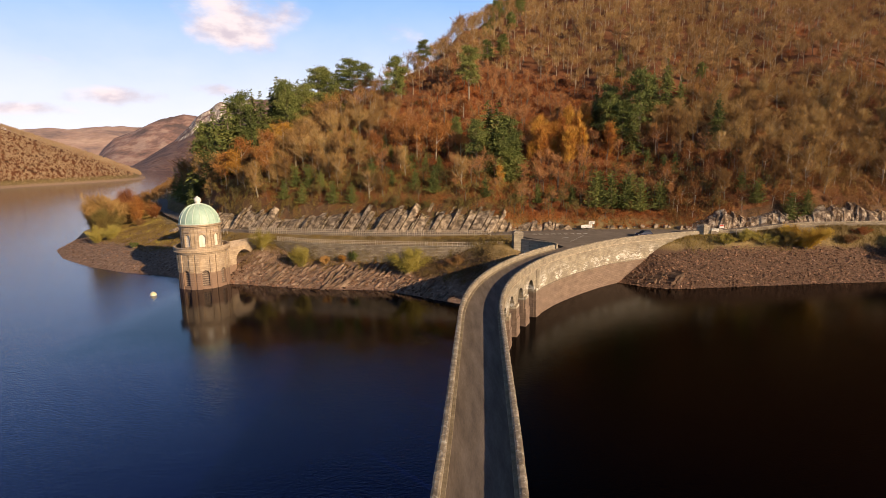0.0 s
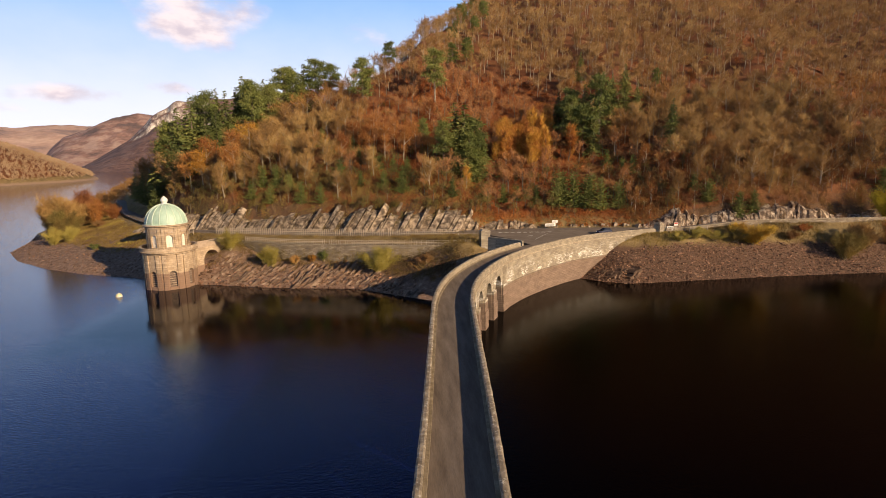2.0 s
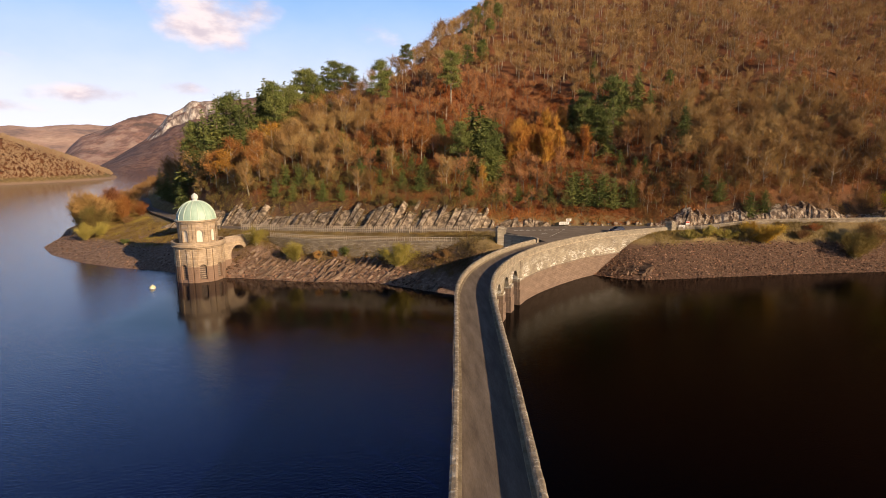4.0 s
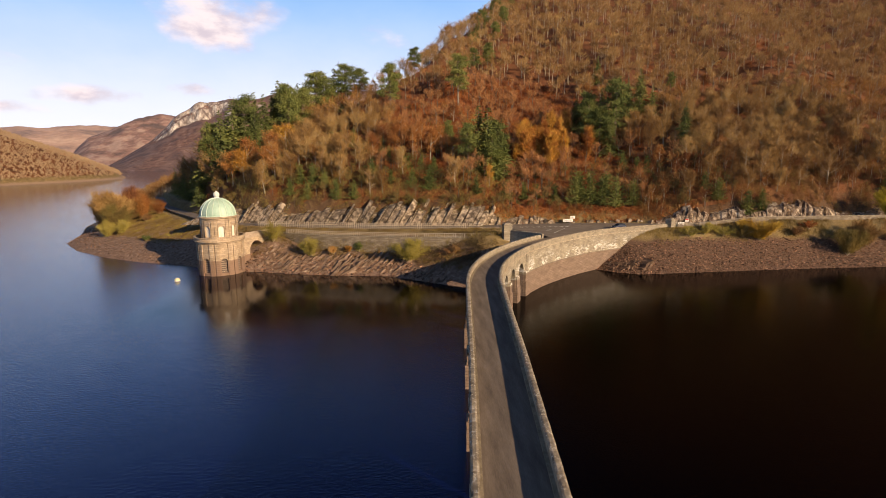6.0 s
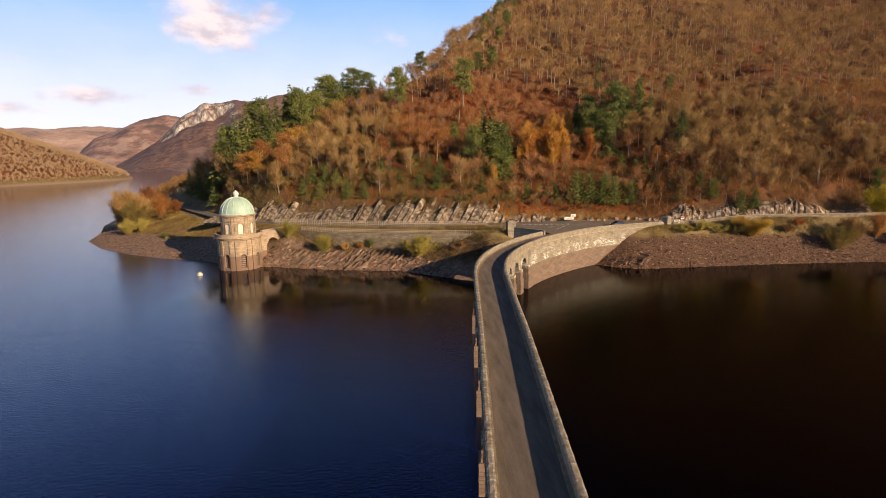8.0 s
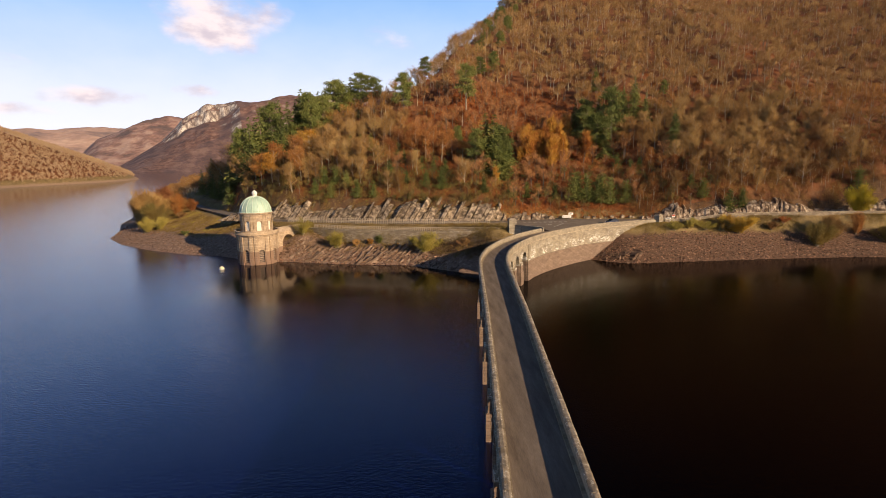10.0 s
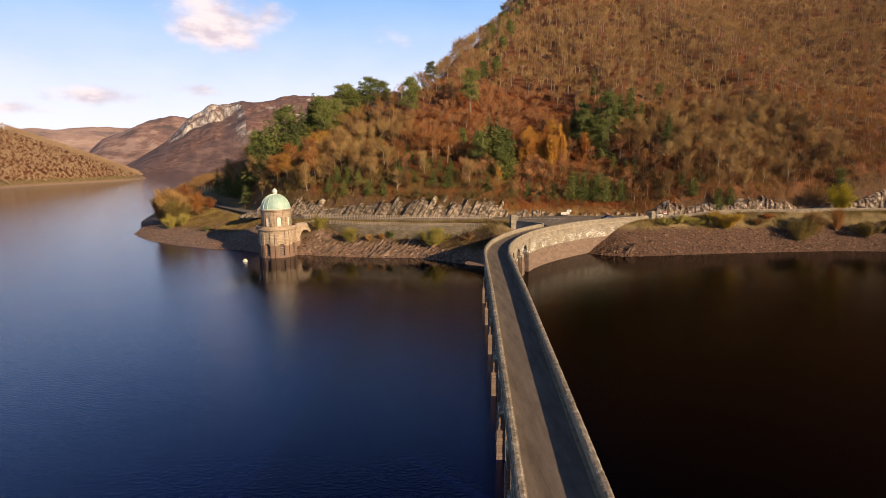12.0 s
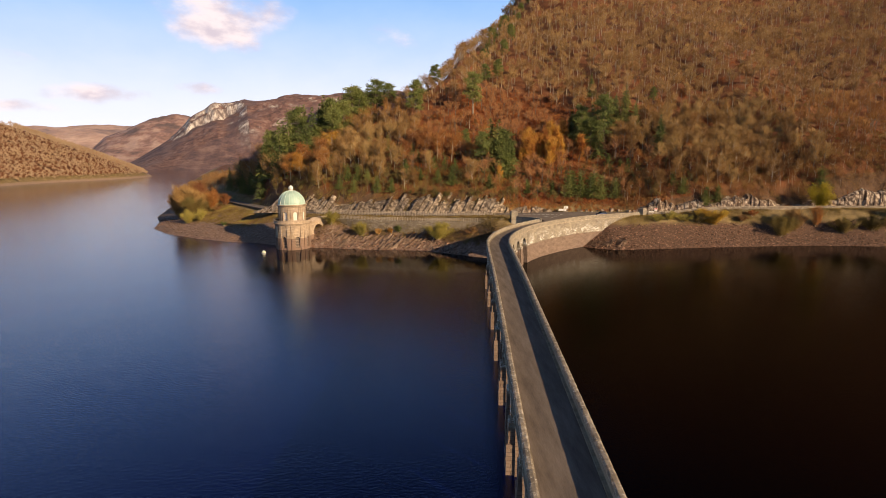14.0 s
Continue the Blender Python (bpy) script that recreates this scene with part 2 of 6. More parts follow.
M["louvre"] = noisy("louvre_paint", [(0.3, (0.66, 0.6, 0.5)), (0.7, (0.8, 0.74, 0.64))], 2, 18, 0.6, 0.01)
M["grille"] = noisy("dark_grille", [(0.3, (0.09, 0.065, 0.05)), (0.7, (0.17, 0.12, 0.09))], 3, 18, 0.8, 0.02)
M["stone_trim"] = noisy("stone_trim", [(0.3, (0.32, 0.24, 0.17)), (0.7, (0.46, 0.36, 0.27))], 1.5, 14, 0.9, 0.02)
M["kerb"] = noisy("kerb_stone", [(0.3, (0.17, 0.135, 0.085)), (0.55, (0.28, 0.23, 0.16)), (0.75, (0.36, 0.31, 0.22))], 1.0, 9, 0.95, 0.03)
M["rubble"] = masonry("rubble_wall", (0.18, 0.145, 0.11), (0.31, 0.265, 0.205), (0.8, 0.36), False)
M["rail"] = noisy("weathered_rail", [(0.3, (0.3, 0.245, 0.185)), (0.7, (0.45, 0.385, 0.3))], 2, 15, 0.85, 0.01, vary=0.3)
M["iron"] = noisy("painted_iron", [(0.3, (0.06, 0.06, 0.06)), (0.7, (0.13, 0.13, 0.13))], 3, 20, 0.5, 0.005, metal=0.3)
M["red"] = noisy("red_paint", [(0.3, (0.5, 0.05, 0.03)), (0.7, (0.62, 0.09, 0.05))], 3, 20, 0.5, 0.003)
M["buoy"] = noisy("buoy_plastic", [(0.3, (0.62, 0.55, 0.3)), (0.7, (0.75, 0.7, 0.45))], 2, 15, 0.45, 0.005)
M["car_paint"] = noisy("car_paint", [(0.3, (0.03, 0.035, 0.06)), (0.7, (0.045, 0.05, 0.08))], 1, 20, 0.25, 0.001)
M["glass"] = noisy("dark_glass", [(0.3, (0.02, 0.022, 0.025)), (0.7, (0.03, 0.032, 0.035))], 1, 20, 0.08, 0.0005)
M["tyre"] = noisy("tyre_rubber", [(0.3, (0.02, 0.02, 0.02)), (0.7, (0.035, 0.035, 0.035))], 3, 20, 0.9, 0.005)
M["bark"] = noisy("bark", [(0.3, (0.14, 0.105, 0.075)), (0.7, (0.27, 0.22, 0.165))], 2, 12, 0.9, 0.03, vary=0.3)
M["tan_bark"] = noisy("tan_bark", [(0.3, (0.3, 0.24, 0.165)), (0.7, (0.52, 0.43, 0.31))], 2, 12, 0.85, 0.02)
M["pale_bark"] = noisy("birch_bark", [(0.3, (0.26, 0.205, 0.145)), (0.7, (0.46, 0.385, 0.285))], 2, 12, 0.8, 0.02, vary=0.2)
M["pine"] = foliage("pine_needles", [(0.0, (0.08, 0.1, 0.03)), (0.5, (0.14, 0.165, 0.046)), (1.0, (0.205, 0.22, 0.065))])
M["spruce"] = foliage("spruce_needles", [(0.0, (0.08, 0.102, 0.036)), (0.5, (0.14, 0.165, 0.05)), (1.0, (0.215, 0.23, 0.07))])
M["twigs"] = foliage("bare_twigs", [(0.0, (0.15, 0.055, 0.02)), (0.5, (0.3, 0.135, 0.042)), (1.0, (0.45, 0.25, 0.08))], 0.1)
M["pale_twigs"] = foliage("pale_twigs", [(0.0, (0.24, 0.125, 0.05)), (0.5, (0.38, 0.23, 0.09)), (1.0, (0.5, 0.34, 0.14))], 0.12)
M["tan_twigs"] = foliage("tan_twigs", [(0.0, (0.17, 0.085, 0.031)), (0.5, (0.31, 0.178, 0.066)), (1.0, (0.45, 0.29, 0.112))], 0.1)
M["rust"] = foliage("rust_leaves", [(0.0, (0.16, 0.06, 0.022)), (0.5, (0.30, 0.115, 0.035)), (1.0, (0.42, 0.20, 0.06))], 0.06)
M["gold"] = foliage("gold_leaves", [(0.0, (0.30, 0.14, 0.03)), (0.5, (0.45, 0.22, 0.04)), (1.0, (0.58, 0.34, 0.06))])
M["larch"] = foliage("larch_needles", [(0.0, (0.27, 0.095, 0.03)), (0.5, (0.42, 0.17, 0.04)), (1.0, (0.58, 0.32, 0.06))], 0.2)
# twig brown made paler and duller, distance haze put into the colour
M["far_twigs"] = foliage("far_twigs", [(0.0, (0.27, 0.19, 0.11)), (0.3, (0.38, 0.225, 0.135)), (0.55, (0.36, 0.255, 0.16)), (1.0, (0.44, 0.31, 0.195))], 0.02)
M["thicket"] = foliage("thicket_twigs", [(0.0, (0.1, 0.085, 0.028)), (0.35, (0.22, 0.145, 0.05)), (0.6, (0.17, 0.15, 0.045)), (1.0, (0.36, 0.24, 0.09))], 0.14)
M["red_twigs"] = foliage("red_twigs", [(0.0, (0.16, 0.06, 0.028)), (0.5, (0.29, 0.12, 0.05)), (1.0, (0.41, 0.2, 0.085))], 0.1)
M["willow"] = foliage("willow_leaves", [(0.0, (0.19, 0.155, 0.03)), (0.5, (0.31, 0.255, 0.058)), (1.0, (0.43, 0.35, 0.09))], 0.2)
M["willow_dull"] = foliage("dull_willow_leaves", [(0.0, (0.1, 0.075, 0.025)), (0.5, (0.2, 0.145, 0.04)), (1.0, (0.3, 0.215, 0.065))], 0.15)
M["yellow"] = foliage("yellow_leaves", [(0.0, (0.34, 0.26, 0.025)), (0.5, (0.52, 0.42, 0.035)), (1.0, (0.64, 0.54, 0.07))], 0.3)
M["scrub"] = foliage("scrub_leaves", [(0.0, (0.07, 0.075, 0.02)), (0.5, (0.14, 0.125, 0.03)), (1.0, (0.24, 0.17, 0.05))], 0.1)
M["gorse"] = foliage("golden_brown_leaves", [(0.0, (0.3, 0.16, 0.03)), (0.5, (0.44, 0.26, 0.042)), (1.0, (0.54, 0.36, 0.06))], 0.2)
M["scrub_dark"] = foliage("dark_scrub", [(0.0, (0.06, 0.04, 0.022)), (0.5, (0.13, 0.085, 0.035)), (1.0, (0.22, 0.15, 0.055))], 0.2)
M["bracken_dull"] = foliage("dull_bracken", [(0.0, (0.12, 0.06, 0.03)), (0.5, (0.22, 0.11, 0.045)), (1.0, (0.3, 0.17, 0.06))], 0.2)
M["grass"] = foliage("rough_grass", [(0.0, (0.13, 0.08, 0.028)), (0.5, (0.21, 0.14, 0.046)), (1.0, (0.3, 0.215, 0.07))], 0.15)
M["bracken"] = foliage("bracken", [(0.0, (0.2, 0.055, 0.018)), (0.5, (0.32, 0.1, 0.028)), (1.0, (0.42, 0.17, 0.05))], 0.12)


def water_material(name, body, gloss, tint, rough, lo, hi, sheltered, ior=1.33, wave=0.09):
    """Water ruffled by the wind, and calm where the bank shelters it (sheltered: y and x over which it falls calm)."""
    m, n, l, b = material(name, rough)
    b.inputs["IOR"].default_value = ior
    geo = n.new("ShaderNodeSeparateXYZ")
    l.new(coords(n, l), geo.inputs[0])
    lanes = tex(n, l, coords(n, l, (0.35, 1.0, 1.0)), 0.012, 4.0, 0.55)
    wob = n.new("ShaderNodeMath")
    wob.operation = "MULTIPLY_ADD"
    l.new(tex(n, l, coords(n, l), 0.05, 3.0), wob.inputs[0])
    wob.inputs[1].default_value = 26.0
    l.new(geo.outputs[1], wob.inputs[2])
    calm = n.new("ShaderNodeMath")
    calm.operation = "MULTIPLY"
    l.new(between(n, l, wob.outputs[0], *sheltered[0]), calm.inputs[0])
    l.new(between(n, l, geo.outputs[0], *sheltered[1]), calm.inputs[1])
    # mirrored sky or hill is painted into body and tint, fading where calm
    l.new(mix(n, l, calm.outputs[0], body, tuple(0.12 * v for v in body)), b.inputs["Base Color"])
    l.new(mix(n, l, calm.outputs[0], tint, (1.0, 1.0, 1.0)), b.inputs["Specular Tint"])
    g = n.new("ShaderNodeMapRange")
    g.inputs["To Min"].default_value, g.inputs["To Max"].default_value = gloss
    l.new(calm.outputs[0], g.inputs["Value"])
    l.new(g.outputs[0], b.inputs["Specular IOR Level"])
    ripple = tex(n, l, coords(n, l, (1.0, 1.7, 1.0)), 1.7, 5.0, 0.62)
    swell = tex(n, l, coords(n, l, (1.0, 2.2, 1.0)), 0.16, 2.0)
    h = mix(n, l, 0.25, ripple, swell)
    k = n.new("ShaderNodeBump")
    k.inputs["Distance"].default_value = wave
    s = n.new("ShaderNodeMapRange")
    s.inputs["To Min"].default_value, s.inputs["To Max"].default_value = hi, lo
    l.new(calm.outputs[0], s.inputs["Value"])
    far = n.new("ShaderNodeMapRange")      # smoother water up the valley, in lanes
    far.inputs["From Min"].default_value, far.inputs["From Max"].default_value = 20, 380
    far.inputs["To Min"].default_value, far.inputs["To Max"].default_value = 1.0, 0.9
    drift = n.new("ShaderNodeMath")
    drift.operation = "MULTIPLY_ADD"
    l.new(lanes, drift.inputs[0])
    drift.inputs[1].default_value = 420.0
    l.new(geo.outputs[1], drift.inputs[2])
    less = n.new("ShaderNodeMath")
    less.operation = "SUBTRACT"
    l.new(drift.outputs[0], less.inputs[0])
    less.inputs[1].default_value = 210.0
    l.new(less.outputs[0], far.inputs["Value"])
    gust = n.new("ShaderNodeMath")
    gust.operation = "MULTIPLY"
    l.new(s.outputs[0], gust.inputs[0])
    l.new(far.outputs[0], gust.inputs[1])
    l.new(gust.outputs[0], k.inputs["Strength"])
    l.new(h, k.inputs["Height"])
    l.new(k.outputs[0], b.inputs["Normal"])
    return m


# blue of the reflected sky is put into the lake's own colour
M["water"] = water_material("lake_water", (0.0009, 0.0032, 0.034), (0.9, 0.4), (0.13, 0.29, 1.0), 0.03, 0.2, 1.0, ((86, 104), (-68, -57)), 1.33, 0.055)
# brown of the reflected hillside is put into this water's specular tint
M["hill_tone_water"] = water_material("hill_tinted_water", (0.0006, 0.0002, 0.0005), (0.06, 0.12), (1.0, 0.7, 0.5), 0.06, 0.25, 0.45, ((70, 120), (-200, -150)))


def ground_material():
    m, n, l, b = material("hillside_ground", 0.95)
    v = coords(n, l)
    geo = n.new("ShaderNodeNewGeometry")
    xyz = n.new("ShaderNodeSeparateXYZ")
    l.new(geo.outputs["Position"], xyz.inputs[0])
    wob = n.new("ShaderNodeMath")
    wob.operation = "MULTIPLY_ADD"
    l.new(tex(n, l, v, 0.2), wob.inputs[0])
    wob.inputs[1].default_value = 3.0
    l.new(xyz.outputs[2], wob.inputs[2])
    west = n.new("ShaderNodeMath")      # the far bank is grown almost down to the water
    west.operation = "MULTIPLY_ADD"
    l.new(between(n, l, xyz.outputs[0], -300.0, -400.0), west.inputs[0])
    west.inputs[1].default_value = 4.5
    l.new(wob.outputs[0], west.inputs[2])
    z = west.outputs[0]
    shore = ramp(n, l, tex(n, l, v, 0.9), [(0.3, (0.14, 0.085, 0.058)), (0.55, (0.26, 0.165, 0.115)), (0.75, (0.38, 0.28, 0.2))])
    grass = ramp(n, l, tex(n, l, v, 0.3), [(0.3, (0.14, 0.098, 0.042)), (0.55, (0.25, 0.175, 0.072)), (0.75, (0.33, 0.24, 0.115))])
    litter = ramp(n, l, tex(n, l, v, 0.07), [(0.32, (0.085, 0.036, 0.015)), (0.5, (0.19, 0.064, 0.021)), (0.68, (0.16, 0.08, 0.03))])
    shore = mix(n, l, between(n, l, xyz.outputs[0], 25.0, 45.0), shore, (0.13, 0.073, 0.045))
    # far bank's dim shore is brightened here, in its colour
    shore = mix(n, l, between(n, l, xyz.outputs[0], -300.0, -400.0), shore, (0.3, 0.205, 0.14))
    c = mix(n, l, between(n, l, z, 7.8, 9.6), shore, grass)
    c = mix(n, l, between(n, l, z, 12.5, 16.0), c, litter)
    nrm = n.new("ShaderNodeSeparateXYZ")
    l.new(geo.outputs["True Normal"], nrm.inputs[0])
    rock = ramp(n, l, tex(n, l, coords(n, l, (1.0, 1.0, 0.5)), 0.7), [(0.3, (0.07, 0.038, 0.021)), (0.55, (0.13, 0.07, 0.036)), (0.75, (0.2, 0.13, 0.075))])
    c = mix(n, l, between(n, l, nrm.outputs[2], 0.58, 0.42), c, rock)
    f = tex(n, l, v, 2.5, 6.0, 0.7)
    c = mix(n, l, 0.5, c, ramp(n, l, f, [(0.3, (0.25, 0.25, 0.25)), (0.7, (0.8, 0.8, 0.8))]), "OVERLAY")
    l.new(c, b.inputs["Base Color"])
    bump(n, l, b, f, 0.9, 0.35)
    return m


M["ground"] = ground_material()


# ---- mesh helpers ----
class Geo:
    """Vertices and faces of one mesh."""

    def __init__(self):
        self.v, self.f, self.count = [], [], 0

    def add(self, verts, faces):
        verts = np.asarray(verts, float).reshape(-1, 3)
        self.v.append(verts)
        self.f += [tuple(int(i) + self.count for i in face) for face in faces]
        self.count += len(verts)
        return self

    def box(self, lo, hi, m=None, taper=0.0):
        (x0, y0, z0), (x1, y1, z1) = lo, hi
        a, t = taper, taper
        p = np.array([(x0, y0, z0), (x1, y0, z0), (x1, y1, z0), (x0, y1, z0), (x0 + a, y0 + t, z1), (x1 - a, y0 + t, z1), (x1 - a, y1 - t, z1), (x0 + a, y1 - t, z1)], float)
        if m is not None:
            p = np.array([m @ Vector(q) for q in p])
        return self.add(p, [(0, 3, 2, 1), (4, 5, 6, 7), (0, 1, 5, 4), (1, 2, 6, 5), (2, 3, 7, 6), (3, 0, 4, 7)])

    def tube(self, path, radii, sides=6):
        path = [Vector(p) for p in path]
        rows = []
        for i, p in enumerate(path):
            way = (path[min(i + 1, len(path) - 1)] - path[max(i - 1, 0)]).normalized()
            q = way.to_track_quat("Z", "Y")
            rows.append([p + q @ Vector((math.cos(k * 2 * math.pi / sides), math.sin(k * 2 * math.pi / sides), 0)) * radii[i] for k in range(sides)])
        faces = [(i * sides + k, i * sides + (k + 1) % sides, (i + 1) * sides + (k + 1) % sides, (i + 1) * sides + k) for i in range(len(path) - 1) for k in range(sides)]
        faces += [tuple(range(sides))[::-1], tuple((len(path) - 1) * sides + k for k in range(sides))]
        return self.add([tuple(p) for r in rows for p in r], faces)

    def lathe(self, profile, sides=32, a0=0.0, a1=2 * math.pi, centre=(0, 0)):
        """Turns (radius, z) points about a vertical axis."""
        full = abs(a1 - a0 - 2 * math.pi) < 1e-6
        cols = sides if full else sides + 1
        p = [(centre[0] + r * math.cos(a0 + (a1 - a0) * k / sides), centre[1] + r * math.sin(a0 + (a1 - a0) * k / sides), z) for r, z in profile for k in range(cols)]
        faces = []
        for i in range(len(profile) - 1):
            for k in range(sides):
                k2 = (k + 1) % cols
                faces.append((i * cols + k, i * cols + k2, (i + 1) * cols + k2, (i + 1) * cols + k))
        return self.add(p, faces)

    def sweep(self, path, section, closed=True):
        """Carries a section of (across, up) points along (x, y, z, nx, ny) stations."""
        k = len(section)
        p = [(x + nx * a, y + ny * a, z + u) for x, y, z, nx, ny in path for a, u in section]
        faces = []
        for i in range(len(path) - 1):
            for j in range(k if closed else k - 1):
                j2 = (j + 1) % k
                faces.append((i * k + j, (i + 1) * k + j, (i + 1) * k + j2, i * k + j2))
        if closed:
            faces += [tuple(range(k)), tuple((len(path) - 1) * k + j for j in range(k))[::-1]]
        return self.add(p, faces)

    def data(self, name, mat, smooth=False):
        me = bpy.data.meshes.new(name)
        verts = np.concatenate(self.v)
        me.from_pydata(verts.tolist(), [], self.f)
        me.materials.append(mat)
        if smooth:
            me.polygons.foreach_set("use_smooth", [True] * len(me.polygons))
        me.update()
        return me

    def make(self, name, mat, parent=None, label="", smooth=False):
        ob = new(name, self.data(name, mat, smooth))
        if parent is not None:
            ob.parent = parent
        if label:
            tagged(ob, label)
        return ob


def tri_mesh(name, verts, mat, count=3):
    """A mesh of loose triangles (or quads) from an array of corner points."""
    verts = np.asarray(verts, np.float32).reshape(-1, 3)
    me = bpy.data.meshes.new(name)
    n = len(verts) // count
    me.vertices.add(len(verts))
    me.vertices.foreach_set("co", verts.ravel())
    me.loops.add(len(verts))
    me.loops.foreach_set("vertex_index", np.arange(len(verts), dtype=np.int32))
    me.polygons.add(n)
    me.polygons.foreach_set("loop_start", np.arange(0, len(verts), count, dtype=np.int32))
    me.materials.append(mat)
    me.update(calc_edges=True)
    return me


def empty(name, label, category, at=(0, 0, 0), group="", kind=""):
    ob = new(name)
    ob.location = at
    ob.empty_display_size = 0.2
    return tagged(ob, label, category, group, kind)


rng = np.random.default_rng(7)


# ---- the lie of the land ----
def value_noise(x, y, seed=0):
    xi, yi = np.floor(x).astype(np.int64), np.floor(y).astype(np.int64)
    fx, fy = x - xi, y - yi
    fx, fy = fx * fx * (3 - 2 * fx), fy * fy * (3 - 2 * fy)

    def h(a, b):
        k = (a * 374761393 + b * 668265263 + seed * 144665) & 0x7FFFFFFF
        k = ((k ^ (k >> 13)) * 1274126177) & 0x7FFFFFFF
        return ((k ^ (k >> 16)) & 0xFFFF) / 65535.0

    return (h(xi, yi) * (1 - fx) + h(xi + 1, yi) * fx) * (1 - fy) + (h(xi, yi + 1) * (1 - fx) + h(xi + 1, yi + 1) * fx) * fy


def fbm(x, y, octaves=4, seed=0):
    total, amp = 0.0, 0.5
    for o in range(octaves):
        total = total + amp * value_noise(x * 2 ** o, y * 2 ** o, seed + o)
        amp *= 0.5
    return total - 0.5


def inside_by(x, y, poly):
    """How far inside a closed outline (outside: minus)."""
    p = np.asarray(poly, float)
    best = np.full(x.shape, 1e18)
    inside = np.zeros(x.shape, bool)
    for (ax, ay), (bx, by) in zip(p, np.roll(p, -1, 0)):
        dx, dy = bx - ax, by - ay
        t = np.clip(((x - ax) * dx + (y - ay) * dy) / (dx * dx + dy * dy), 0, 1)
        best = np.minimum(best, (x - ax - t * dx) ** 2 + (y - ay - t * dy) ** 2)
        if ay != by:
            inside ^= ((ay > y) != (by > y)) & (x < (bx - ax) * (y - ay) / (by - ay) + ax)
    return np.where(inside, 1, -1) * np.sqrt(best)


SHORE = [(900, -200), (420, -60), (300, 40), (220, 100), (149, 119), (127, 122.5), (106, 122), (89, 121), (68, 119), (53, 117.8), (47.5, 120.2), (43.5, 124.2), (38, 125.5), (24, 113), (14, 105), (8, 105), (1, 109.5),
         (-6, 114.5), (-14, 120), (-25, 121.5), (-36, 123.5), (-50, 128), (-64, 131), (-75, 139), (-90, 144), (-105, 152.5), (-123, 166.5), (-137, 183), (-146, 206), (-160, 232), (-180, 290), (-240, 437),
         (-299, 560), (-327, 692), (-420, 900), (-560, 1300), (-300, 2600), (3000, 2600), (3000, -200)]
FOOT = [(900, -160), (430, -5), (310, 80), (215, 124), (165, 142.5), (130, 143.5), (95, 142.8), (75, 143.5), (60, 148), (40, 149.5), (14, 146.5), (-13, 147.5), (-35, 152), (-51, 156.5), (-64, 160), (-80, 174),
        (-97, 195), (-120, 226), (-142, 268), (-165, 305), (-225, 445), (-285, 565), (-312, 692), (-400, 900), (-540, 1300), (-280, 2500), (2900, 2500), (2900, -160)]
RIDGE = [(-220, 125), (-102, 190), (-80, 222), (-48, 238), (-27, 236), (-5, 252), (12, 300), (30, 375), (90, 480), (250, 650), (700, 900), (700, 2500), (-2000, 2500), (-2000, 110)]
TERRACE = [(-52, 148), (-45, 143.4), (-33, 137), (-12, 132.2), (2, 129.6), (10, 130.4), (17, 133), (20, 140), (-13, 146), (-51, 152)]
FAR_BANK = [(-430, -300), (-480, 200), (-505, 480), (-511, 571), (-513, 650), (-492, 711), (-474, 800), (-488, 860), (-517, 916), (-575, 1010), (-640, 1050), (-900, 1130), (-1300, 1400), (-2500, 1500), (-2500, -300)]
SOUTH = [(-900, -150), (-300, -160), (-60, -135), (60, -140), (300, -170), (900, -215), (900, -900), (-900, -900)]


def road_lift(x):
    """How far the lakeside road has climbed, east of the dam."""
    u = np.clip((np.asarray(x, float) - 70) / 28, 0, 1)
    return 1.8 * u * u * (3 - 2 * u)


